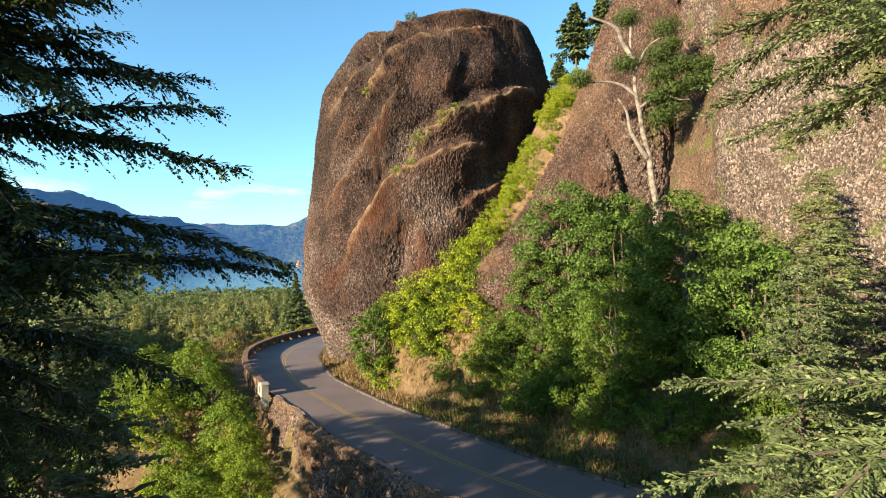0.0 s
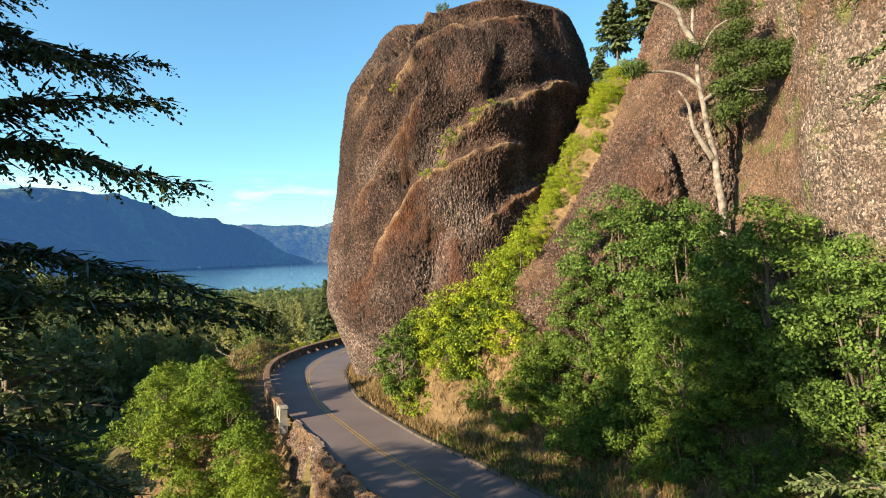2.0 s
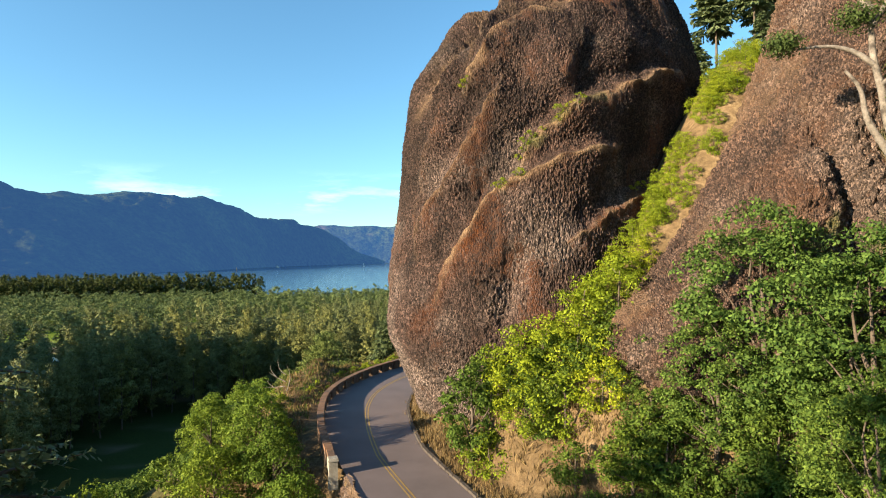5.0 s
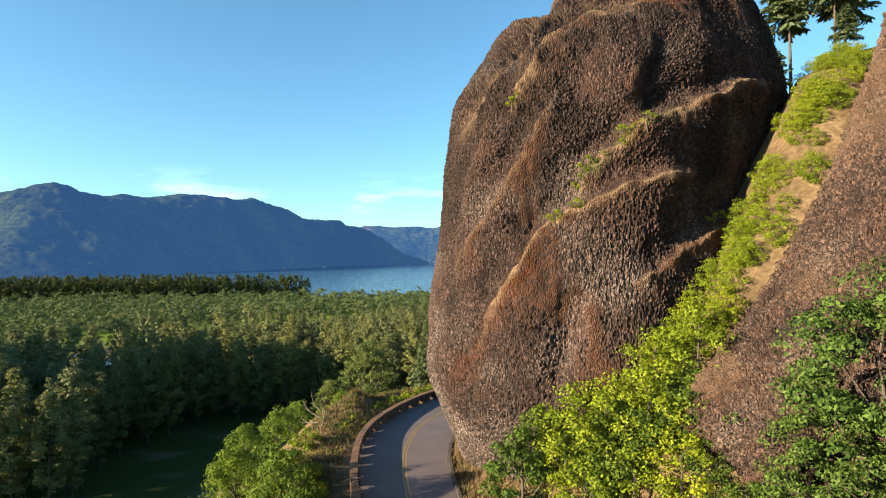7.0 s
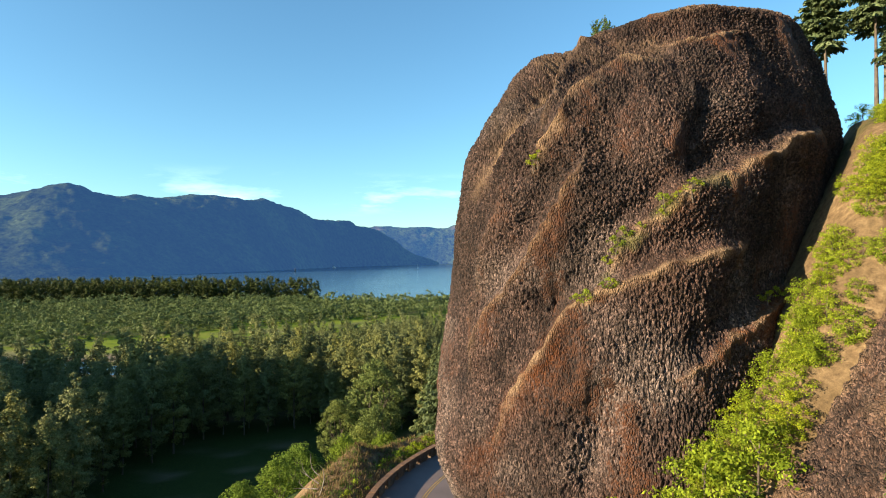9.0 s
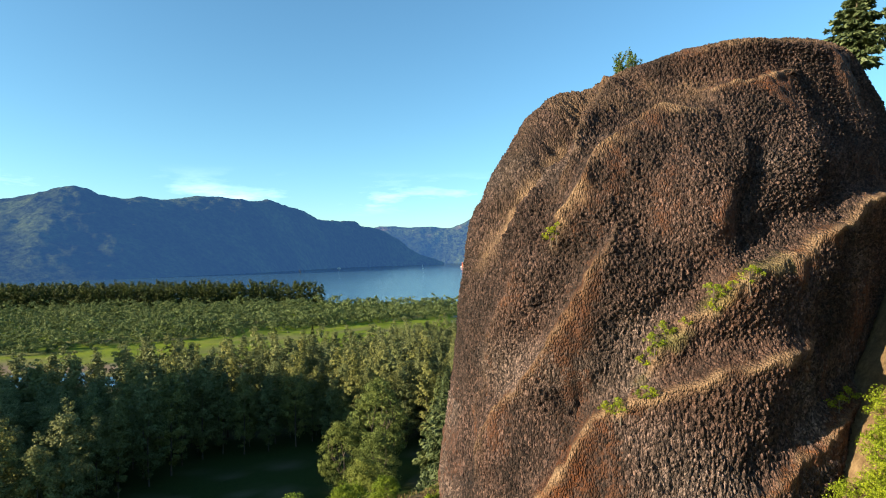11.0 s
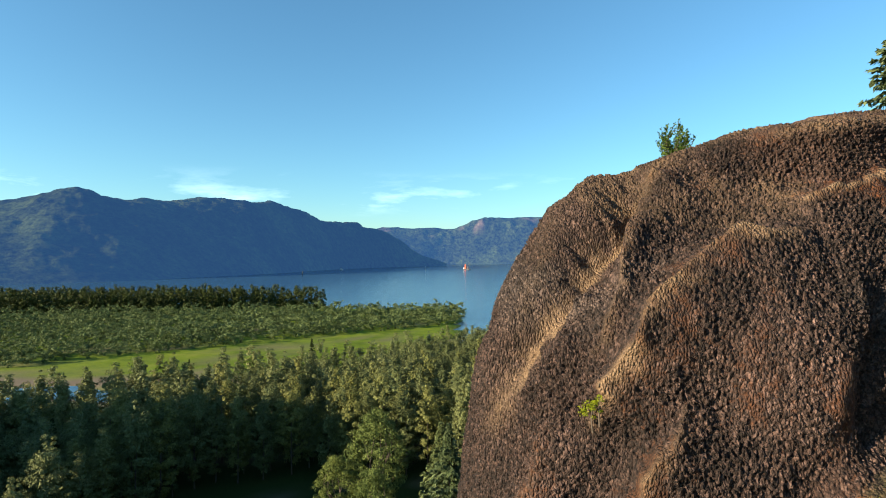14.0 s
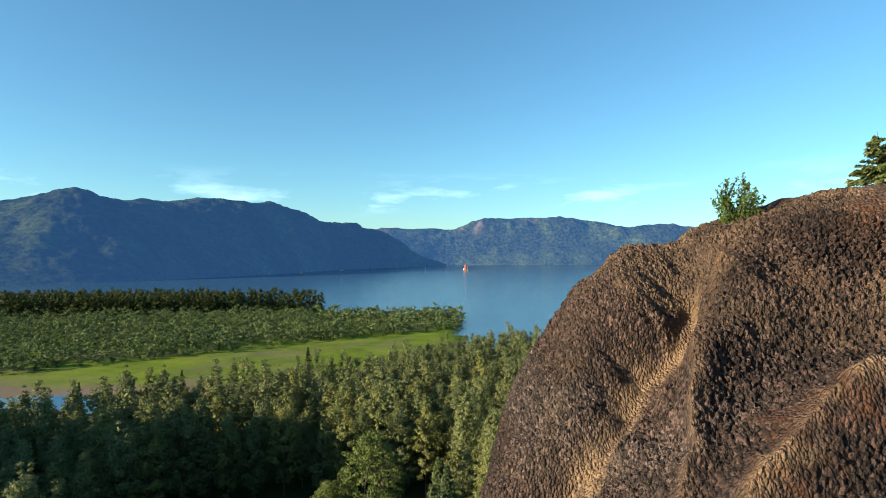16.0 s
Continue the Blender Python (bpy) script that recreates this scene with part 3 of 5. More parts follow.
    (h1, t1), (h2, t2), (h3, t3) = hackle(p, 0.1, 11, 0.85), hackle(p, 0.1, 12, 0.42), hackle(p, 0.6, 13, 0.7)
    big = fractal(p * np.array((0.28, 0.28, 0.1)), 4, 50)
    lump = np.clip(1.0 + 0.45 * value_noise(p * 0.6, 15), 0.6, 1.4)
    h = lump * (upper * 0.105 * h1 + (1 - upper) * 0.115 * h2) + 0.03 * h3
    # the weather side is bare dark rock, with little lichen or earth
    bare = np.clip((-x - 6.0) / 3 + 0.4 * value_noise(p * 0.5, 97), 0, 1) * np.clip((z - 14) / 4, 0, 1)
    tone = (1 - 0.3 * bare) * (upper * t1 + (1 - upper) * t2) * np.clip(0.95 + 0.35 * fractal(p * np.array((0.4, 0.4, 0.15)), 3, 95), 0.65, 1.3)
    crown = np.clip((n[:, 2] - 0.62) * 2.0 + 0.5 * fractal(p * 0.5, 3, 77), 0, 1) * (z > 29)
    streak = fractal(p * np.array((0.55, 0.55, 0.16)), 4, 83) + 0.25 * value_noise(p * 2.1, 84)
    fill = -0.17 - 0.12 * bare + 0.26 * streak + 0.16 * crest + 0.08 * crown + 0.05 * np.clip(turf * 2, 0, 1) + 0.015 * value_noise(p * 9, 85)
    h, soil = rubble(p, h * (1 - np.clip(1.3 * turf, 0, 0.85)), fill)
    turf = np.clip(np.maximum(turf, 0.55 * crown) * (0.85 + 0.75 * fractal(p * 1.7, 3, 60)), 0, 1)
    q = p + n * (off + h * np.clip((33.98 - z) / 0.05, 0.3, 1))[:, None]
    ROCK.append(q)
    me = mesh_of("boulder", q, grid_faces(shape[0], shape[1]), M_BASALT, False)
    floats(me, "turf", turf)
    floats(me, "soil", 0.92 * soil)
    floats(me, "tone", 0.5 * tone)
    low_d, low_s, low_a = line_distance(wx, wz, [(-5.4, 14.9), (-6.2, 13.5), (-7.5, 11.3), (-8.6, 9.2), (-10.0, 7.2)])
    band = np.exp(-(low_d / np.where(low_s > 0, 1.0, 0.5)) ** 2) * (low_a > 0.02) * np.clip((z - 6) / 2, 0, 1)
    floats(me, "lichen", np.clip((0.35 + 0.65 * soil) * (0.55 * big - 0.1 + 0.5 * crest) + band * (0.5 + 0.5 * soil), 0, 0.85))
    grey = np.clip(fractal(p * 0.22, 3, 70) * 0.8 + 0.9 * np.exp(-((z - 11) / 4) ** 2) * np.exp(-((x + 3) / 3.0) ** 2) + 0.8 * np.exp(-((x + 12) / 1.6) ** 2) * (z < 15) + 1.1 * np.clip((7 - z) / 3, 0, 1) - 0.3, 0, 0.9)
    floats(me, "grey", grey)
    d0, s0, a0 = line_distance(wx, wz, LEDGES[0][0])
    floats(me, "moss", np.clip((a0 > 0.4) * (0.5 + 0.9 * value_noise(p * 1.3, 66)) * np.exp(-(d0 / 0.4) ** 2) - 0.15, 0, 0.7))
    tagged(new("boulder", me), "huge rounded brown basalt outcrop with grassy ledges", "rock", kind="structure")


build_rock()

# the spur's crest, from its foot upwards
CREST = [(-2.0, 6.0, 44.6), (3.0, 4.2, 43.9), (6.0, 2.2, 42.8), (8.0, 1.1, 42.4), (9.0, 1.7, 42.7), (11.9, 4.0, 44.0), (16.3, 7.3, 46.0), (19.3, 8.9, 46.8), (22.7, 10.3, 47.7), (26.3, 11.7, 48.6), (29.2, 12.8, 49.2), (36.0, 15.6, 50.6), (44.0, 20.0, 52.0)]


def build_spur():
    """A leaning face falling from the crest to the front, a steep flank behind it, and a wall with a cleft where the face ends."""
    z = np.arange(-2, 44, 0.085)
    c = smooth_table(CREST, z, True)[:, 1:]
    reach = np.interp(z, [-2, 6, 12, 18, 26, 44], [4.5, 5.6, 6.6, 7.2, 7.6, 7.0])
    run = np.concatenate([np.arange(-9, 0, 0.3), np.arange(0, 22, 0.07)])
    past = np.clip(run[None] - reach[:, None], 0, None)
    along = np.clip(np.minimum(run[None], reach[:, None]), 0, None)
    back = np.clip(-run, 0, None)[None]
    X = c[:, :1] + 0.523 * along + 0.97 * past + 0.72 * back
    Y = c[:, 1:] - 0.852 * along + 0.06 * past + 0.69 * back
    Y = Y + 1.5 * np.exp(-((X - 11.6 - 0.1 * np.sin(z[:, None])) / 0.3) ** 2) * np.clip((z[:, None] - 8) / 4, 0, 1) * np.clip((20 - z[:, None]) / 3, 0, 1)
    # a rounded crest and a rounded turn into the wall
    kern = np.hanning(25)
    kern /= kern.sum()
    pad = 12
    for A in (X, Y):
        ext = np.concatenate([A[:, :1] + (A[:, 1:2] - A[:, :1]) * np.arange(-pad, 0), A, A[:, -1:] + (A[:, -1:] - A[:, -2:-1]) * np.arange(1, pad + 1)], 1)
        A[:] = np.stack([np.convolve(r, kern, "valid") for r in ext])
    P = np.stack([X, Y, np.repeat(z[:, None], len(run), 1)], -1)
    N = normals(P)
    if N[200, 200, 1] > 0:
        N = -N
    p, n = P.reshape(-1, 3), N.reshape(-1, 3)
    wall = np.clip((past - 0.3) / 1.5, 0, 1).ravel()
    (h1, t1), (h2, _) = hackle(p, 0.2, 111, 0.6), hackle(p, 0.4, 113, 0.8)
    lump = fractal(p * np.array((0.35, 0.35, 0.2)), 4, 105)
    streak = fractal(p * np.array((0.6, 0.6, 0.3)), 4, 155)
    face = 1 - wall
    inner = np.clip((along.ravel() - 2.5) / 3, 0, 1)
    h, soil = rubble(p, 0.19 * h1 + 0.1 * h2, -0.19 - 0.06 * inner * face - 0.06 * wall + 0.14 * streak + 0.02 * value_noise(p * 9, 157))
    off = (0.25 + 0.2 * wall) * lump + h
    me = mesh_of("rock_spur", p + n * off[:, None], grid_faces(P.shape[0], P.shape[1]), M_SPUR, False)
    edge = np.exp(-(run / 0.5) ** 2)[None].repeat(len(z), 0).ravel()
    floats(me, "turf", np.clip(0.5 * edge + (0.35 * streak - 0.05) * (1 - wall), 0, 0.6))
    floats(me, "soil", 0.9 * soil)
    floats(me, "tone", 0.5 * (0.3 + 0.7 * t1))
    floats(me, "lichen", np.clip(0.05 + 0.5 * fractal(p * 0.4, 4, 150), 0, 0.5) * (1 - 0.6 * wall))
    floats(me, "grey", np.clip(fractal(p * 0.3, 3, 170) + 0.3 * wall, 0, 0.7))
    floats(me, "moss", np.clip(1.4 * fractal(p * np.array((1.2, 1.2, 0.4)), 3, 175) * wall - 0.7, 0, 0.5))
    tagged(new("rock_spur", me), "sloping red-brown basalt spur below the hillside", "rock", kind="structure")


build_spur()


def build_cliff():
    rows = [(0, 13.0, 60, -6, 50), (8, 13.8, 60, -6, 50), (13, 14.6, 60, -6, 49), (18, 15.0, 60, -6, 48), (24, 15.4, 60, -6, 47), (30, 16.6, 60, -4, 46), (40, 20, 60, -2, 45), (48, 27, 60, 2, 44)]
    P = loft(rows, 0.17, 420, radians(120), radians(268), (7, 7), (35, 24))
    N = normals(P)
    if N[60, 150, 0] > 0:
        N = -N
    P[..., 0] += 0.8 * np.maximum(31 - P[..., 1], 0)
    p, n = P.reshape(-1, 3), N.reshape(-1, 3)
    (h1, tone), (h2, _) = hackle(p, 0.42, 211, 0.6), hackle(p, 0.25, 213, 0.6)
    h, soil = rubble(p, 0.2 * h1 + 0.12 * h2, -0.15 + 0.14 * fractal(p * np.array((0.5, 0.5, 0.2)), 4, 255))
    off = 1.3 * fractal(p * np.array((0.18, 0.18, 0.09)), 4, 205) + h
    me = mesh_of("cliff", p + n * off[:, None], grid_faces(P.shape[0], P.shape[1]), M_CLIFF, False)
    big = fractal(p * np.array((0.25, 0.25, 0.12)), 4, 250)
    floats(me, "turf", np.clip(0.3 * big - 0.05, 0, 0.15))
    floats(me, "soil", 0.8 * soil)
    floats(me, "tone", 0.5 * (0.82 + 0.18 * tone))
    floats(me, "lichen", np.clip(big, 0, 0.5))
    floats(me, "grey", np.clip(0.4 - big, 0, 0.8))
    floats(me, "moss", np.clip(1.6 * fractal(p * 1.1, 4, 270) - 0.5, 0, 0.7))
    tagged(new("cliff", me), "sheer pale brown cliff with patches of moss", "cliff", kind="structure")


build_cliff()


# ---- road ----
def ribbon(name, left, right, z, mat, thick=0.0, i0=0, i1=None):
    c, r = CENTRE[i0:i1], RIGHT[i0:i1]
    a, b = c + r * np.reshape(left, (-1, 1)), c + r * np.reshape(right, (-1, 1))
    v = [(*p, z) for p in a] + [(*p, z) for p in b]
    n = len(c)
    f = [(i, i + n, i + n + 1, i + 1) for i in range(n - 1)]
    return new(name, mesh_of(name, v, f, mat, True))


tagged(ribbon("road", -3.4, EDGE, ROAD_Z, M_ROAD), "narrow two-lane grey asphalt road", "road", kind="structure")
line = tagged(ribbon("trim_line", MIDDLE - 0.15, MIDDLE - 0.06, ROAD_Z + 0.005, M_YELLOW), "faded double yellow centre line", "road marking", kind="structure")
tagged(ribbon("trim_line", MIDDLE + 0.06, MIDDLE + 0.15, ROAD_Z + 0.005, M_YELLOW), "faded double yellow centre line", "road marking", kind="structure")

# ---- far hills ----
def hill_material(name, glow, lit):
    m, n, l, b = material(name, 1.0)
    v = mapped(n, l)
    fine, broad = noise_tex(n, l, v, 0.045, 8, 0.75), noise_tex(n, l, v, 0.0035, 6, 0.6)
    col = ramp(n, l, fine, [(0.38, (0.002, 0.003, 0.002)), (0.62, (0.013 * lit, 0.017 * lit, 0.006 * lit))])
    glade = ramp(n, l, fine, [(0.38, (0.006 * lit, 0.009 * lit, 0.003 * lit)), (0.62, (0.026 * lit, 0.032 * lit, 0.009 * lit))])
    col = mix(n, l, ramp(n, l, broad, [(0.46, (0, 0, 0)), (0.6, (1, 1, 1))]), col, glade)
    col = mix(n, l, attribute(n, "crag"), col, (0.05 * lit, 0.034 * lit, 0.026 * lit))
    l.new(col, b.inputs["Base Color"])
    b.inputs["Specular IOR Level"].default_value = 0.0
    # haze of the long view, put in as a faint blue glow
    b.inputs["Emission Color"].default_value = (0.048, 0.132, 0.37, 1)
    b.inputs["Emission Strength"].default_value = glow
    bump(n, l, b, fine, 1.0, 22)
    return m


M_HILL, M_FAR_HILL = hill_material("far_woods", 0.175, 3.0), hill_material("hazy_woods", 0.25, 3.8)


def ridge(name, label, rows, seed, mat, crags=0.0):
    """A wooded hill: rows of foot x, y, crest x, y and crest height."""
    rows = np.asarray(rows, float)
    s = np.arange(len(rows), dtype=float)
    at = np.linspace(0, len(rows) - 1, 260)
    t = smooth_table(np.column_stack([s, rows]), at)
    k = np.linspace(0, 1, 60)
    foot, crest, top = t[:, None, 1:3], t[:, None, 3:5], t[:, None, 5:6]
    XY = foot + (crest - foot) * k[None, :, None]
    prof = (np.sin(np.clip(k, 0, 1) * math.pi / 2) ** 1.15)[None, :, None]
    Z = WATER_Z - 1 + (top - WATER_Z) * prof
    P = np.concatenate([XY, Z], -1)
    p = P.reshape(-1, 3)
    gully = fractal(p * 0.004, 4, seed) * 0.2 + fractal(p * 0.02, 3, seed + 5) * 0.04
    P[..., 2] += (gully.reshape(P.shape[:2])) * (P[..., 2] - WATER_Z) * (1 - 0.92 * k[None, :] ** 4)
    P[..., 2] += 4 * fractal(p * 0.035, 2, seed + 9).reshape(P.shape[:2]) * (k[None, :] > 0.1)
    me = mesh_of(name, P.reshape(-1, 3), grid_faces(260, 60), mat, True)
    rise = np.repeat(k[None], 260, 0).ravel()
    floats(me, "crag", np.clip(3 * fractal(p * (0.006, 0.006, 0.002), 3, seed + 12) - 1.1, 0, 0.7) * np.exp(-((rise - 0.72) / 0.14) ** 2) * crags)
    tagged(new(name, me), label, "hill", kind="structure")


def polar(px, depth, top=None):
    """A place in the valley by its bearing across the last view and its distance ahead."""
    a = radians(-16.4)
    u = (px - 784) / 1000.0
    return (-7 + depth * (math.sin(a) + u * math.cos(a)), 36 + depth * (math.cos(a) - u * math.sin(a)))


def hill_rows(spec):
    return [(*polar(px, d0), *polar(px, d1), 30.9 + e / 1000.0 * d1) for px, d0, d1, e in spec]


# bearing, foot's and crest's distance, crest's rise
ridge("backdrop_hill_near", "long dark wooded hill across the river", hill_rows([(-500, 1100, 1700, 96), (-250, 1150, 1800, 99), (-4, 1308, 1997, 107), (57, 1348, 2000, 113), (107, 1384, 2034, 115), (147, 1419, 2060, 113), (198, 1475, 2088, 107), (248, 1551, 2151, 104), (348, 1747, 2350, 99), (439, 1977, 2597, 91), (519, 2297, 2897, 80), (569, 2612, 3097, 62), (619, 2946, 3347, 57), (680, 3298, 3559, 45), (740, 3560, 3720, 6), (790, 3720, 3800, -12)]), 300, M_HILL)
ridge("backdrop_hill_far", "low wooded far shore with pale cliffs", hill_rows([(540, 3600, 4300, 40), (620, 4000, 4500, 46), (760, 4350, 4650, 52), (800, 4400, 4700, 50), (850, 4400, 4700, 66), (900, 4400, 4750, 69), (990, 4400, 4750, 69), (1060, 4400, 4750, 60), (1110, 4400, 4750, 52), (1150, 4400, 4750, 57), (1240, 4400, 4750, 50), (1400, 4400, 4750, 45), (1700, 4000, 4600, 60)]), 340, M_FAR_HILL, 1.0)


# ---- plants ----
def unit(v):
    return v / np.maximum(np.linalg.norm(v, axis=-1, keepdims=True), 1e-9)


def leaf_quads(rng, pos, out, size, droop=0.0, wide=0.55, up=0.08, jitter=0.42):
    """One folded leaf for each place, facing roughly along out."""
    n = len(pos)
    nor = unit(out + rng.normal(0, jitter, (n, 3)) + (0, 0, up))
    t = unit(np.cross(nor, rng.normal(0, 1, (n, 3))))
    t = unit(t + np.array((0, 0, -droop)))
    w = np.cross(nor, t)
    s = size * rng.uniform(0.6, 1.35, (n, 1))
    a, c = pos - t * s * 0.5, pos + t * s * 0.5
    b = pos + w * s * wide * 0.5 - nor * s * 0.12
    d = pos - w * s * wide * 0.5 - nor * s * 0.12
    v = np.stack([a, b, c, d], 1).reshape(-1, 3)
    return v


def quads(n):
    return np.arange(4 * n).reshape(-1, 4)


def crown_points(rng, n_clumps, per, shape, clump_r, hollow=0.55):
    """Leaf places and outward ways: clumps inside a shape that maps unit-ball points to the crown."""
    u = unit(rng.normal(0, 1, (n_clumps, 3))) * (hollow + (1 - hollow) * rng.random((n_clumps, 1)) ** 0.6)
    cen = shape(u)
    r = clump_r * rng.uniform(0.6, 1.4, (n_clumps, 1, 1))
    dirs = unit(rng.normal(0, 1, (n_clumps, per, 3)))
    dirs[..., 2] = np.abs(dirs[..., 2]) * np.where(rng.random((n_clumps, per)) < 0.8, 1, -1)
    pts = cen[:, None] + dirs * r * rng.uniform(0.55, 1.0, (n_clumps, per, 1)) * (1, 1, 0.7)
    return pts.reshape(-1, 3), dirs.reshape(-1, 3), cen


def tube(points, radii, sides=6):
    """A tapered limb through the points."""
    p = np.asarray(points, float)
    t = unit(np.gradient(p, axis=0))
    a = unit(np.cross(t, (0.31, 0.87, 0.39)))
    b = np.cross(t, a)
    ang = np.linspace(0, 2 * math.pi, sides, endpoint=False)
    ring = p[:, None] + (a[:, None] * np.cos(ang)[None, :, None] + b[:, None] * np.sin(ang)[None, :, None]) * np.asarray(radii)[:, None, None]
    return ring.reshape(-1, 3), grid_faces(len(p), sides, True)


def joined(pieces):
    vs, fs, k = [], [], 0
    for v, f in pieces:
        vs.append(v)
        fs.append(f + k)
        k += len(v)
    return np.concatenate(vs), np.concatenate(fs)


def limb(rng, a, b, r0, r1, bend=0.12, n=5):
    a, b = np.asarray(a, float), np.asarray(b, float)
    u = np.linspace(0, 1, n)[:, None]
    side = rng.normal(0, bend * np.linalg.norm(b - a), 3)
    p = a + (b - a) * u + side * np.sin(u * math.pi)
    return tube(p, np.linspace(r0, r1, n))


def broadleaf(name, seed, height, spread, leaf, n_clumps, per, clump_r, mat, base=0.15, label="", category="tree", lean=(0, 0), bark=None):
    """A trunk with limbs and a crown of leaf clumps."""
    rng = np.random.default_rng(seed)
    lo = height * base

    def shape(u):
        z = lo + (height - lo) * (u[:, 2] * 0.5 + 0.5)
        k = 0.62 + 0.38 * np.sin(np.clip((z - lo) / (height - lo), 0, 1) * math.pi * 0.85 + 0.35)
        return np.stack([u[:, 0] * spread * k + lean[0] * z, u[:, 1] * spread * k + lean[1] * z, z], 1)

    pts, out, cen = crown_points(rng, n_clumps, per, shape, clump_r)
    root = new(name)
    limbs = [limb(rng, (0, 0, -0.6), (lean[0] * height, lean[1] * height, height * 0.8), 0.022 * height + 0.03, 0.02, 0.03, 7)]
    for c in cen[rng.permutation(len(cen))[:max(6, min(11, n_clumps // 8))]]:
        h = c[2] * rng.uniform(0.3, 0.6)
        limbs.append(limb(rng, (lean[0] * h, lean[1] * h, h), c, 0.008 * height + 0.01, 0.01))
    if height > 5:
        for i, (v, f) in enumerate(limbs):
            under(new("limb" if i else "trunk", mesh_of("limb" if i else "trunk", v, f, bark or M_BARK, True)), root)
    else:
        under(new("stem", mesh_of("stem", *joined(limbs), bark or M_BARK, True)), root)
    under(new("crown", mesh_of("crown", leaf_quads(rng, pts, out, leaf), quads(len(pts)), mat)), root)
    return tagged(root, label, category)


def spray(rng, length, n_side, twig, needle, droop, hang=0.35):
    """A flat conifer bough along x: places of needle tufts with their ways."""
    pos, way = [], []
    for i in range(n_side):
        s = (i + 0.5) / n_side
        if s < 0.12:
            continue
        x = length * s
        zc = -droop * length * (s ** 1.6) * 0.5 + 0.1 * length * s * (s > 0.7) * (s - 0.7)
        for sgn in (-1, 1):
            tl = twig * (1.15 - s) ** 0.7 * rng.uniform(0.65, 1.2)
            m = max(3, int(tl / needle * 2.2))
            fwd = rng.uniform(0.45, 0.8)
            for j in range(m):
                q = (j + 0.6) / m
                pos.append((x + fwd * tl * q, sgn * tl * q * 0.85, zc - (droop * 0.5 + hang) * tl * q ** 1.6 + rng.normal(0, 0.012)))
                way.append((fwd + rng.normal(0, 0.3), sgn * 0.8 + rng.normal(0, 0.3), -(droop + hang) * 1.1 * q + rng.normal(0, 0.35)))
    return np.array(pos), unit(np.array(way))


def tufts(rng, pos, way, size, wide):
    """Two crossed slim blades for each tuft."""
    out = []
    for k in range(2):
        if k:
            some = rng.random(len(pos)) < 0.35
            pos, way = pos[some], way[some]
        side = unit(np.cross(way, unit(rng.normal(0, 1, pos.shape) + ((0, 0, 1.5) if k == 0 else (0, 0, 0)))))
        s = size * rng.uniform(0.7, 1.3, (len(pos), 1))
        out.append(np.stack([pos - way * s * 0.5, pos + side * s * wide, pos + way * s * 0.6, pos - side * s * wide], 1).reshape(-1, 3))
    return np.concatenate(out)


def brush_bough(rng, ln, n_side, twig, droop, hang, thick, apart=0.042):
    """A flat bough along x: side twigs with needle-covered sub-twigs on both sides."""
    p0, ways, lens, wide = [], [], [], []
    for i in range(n_side):
        s = 0.06 + 0.94 * (i + rng.random()) / n_side
        base = np.array((ln * s, 0, -droop * ln * s ** 1.6 * 0.5 + rng.normal(0, 0.03)))
        sgn = 1 if i % 2 else -1
        tl = twig * (0.3 + 0.7 * min(1, (1.05 - s) * 1.8)) * min(1, 0.4 + 2.5 * s) * rng.uniform(0.6, 1.2)
        way = unit(np.array((rng.uniform(0.5, 1.0), sgn * rng.uniform(0.35, 1.0), rng.uniform(-0.4, 0.35) - 0.25 * hang)))
        perp = unit(np.cross(way, (0, 0, 1)))
        m = max(5, int(tl / apart))
        for j in range(m):
            q = (j + rng.random()) / m
            at = base + way * tl * q + np.array((0, 0, -hang * 0.35 * tl * q ** 2))
            turn = (1 if j % 2 else -1) * rng.uniform(0.35, 1.0)
            p0.append(at)
            ways.append(way + perp * turn + rng.normal(0, 0.38, 3) + (0, 0, -0.75 * hang * rng.random()))
            lens.append((0.24 * tl * (1 - q) + 0.075) * rng.uniform(0.6, 1.15))
            wide.append(thick * rng.uniform(0.7, 1.2))
        p0.append(base)
        ways.append(way)
        lens.append(tl)
        wide.append(thick * 0.6)
    p0, ways, lens, wide = np.array(p0), unit(np.array(ways)), np.array(lens)[:, None], np.array(wide)[:, None]
    side = unit(np.cross(ways, rng.normal(0, 0.55, ways.shape) + (0, 0, 1)))
    mid = p0 + ways * lens * 0.55
    tip = p0 + ways * lens - (0, 0, 0.06) * lens
    return np.stack([p0, mid + side * wide, tip, mid - side * wide], 1).reshape(-1, 3)


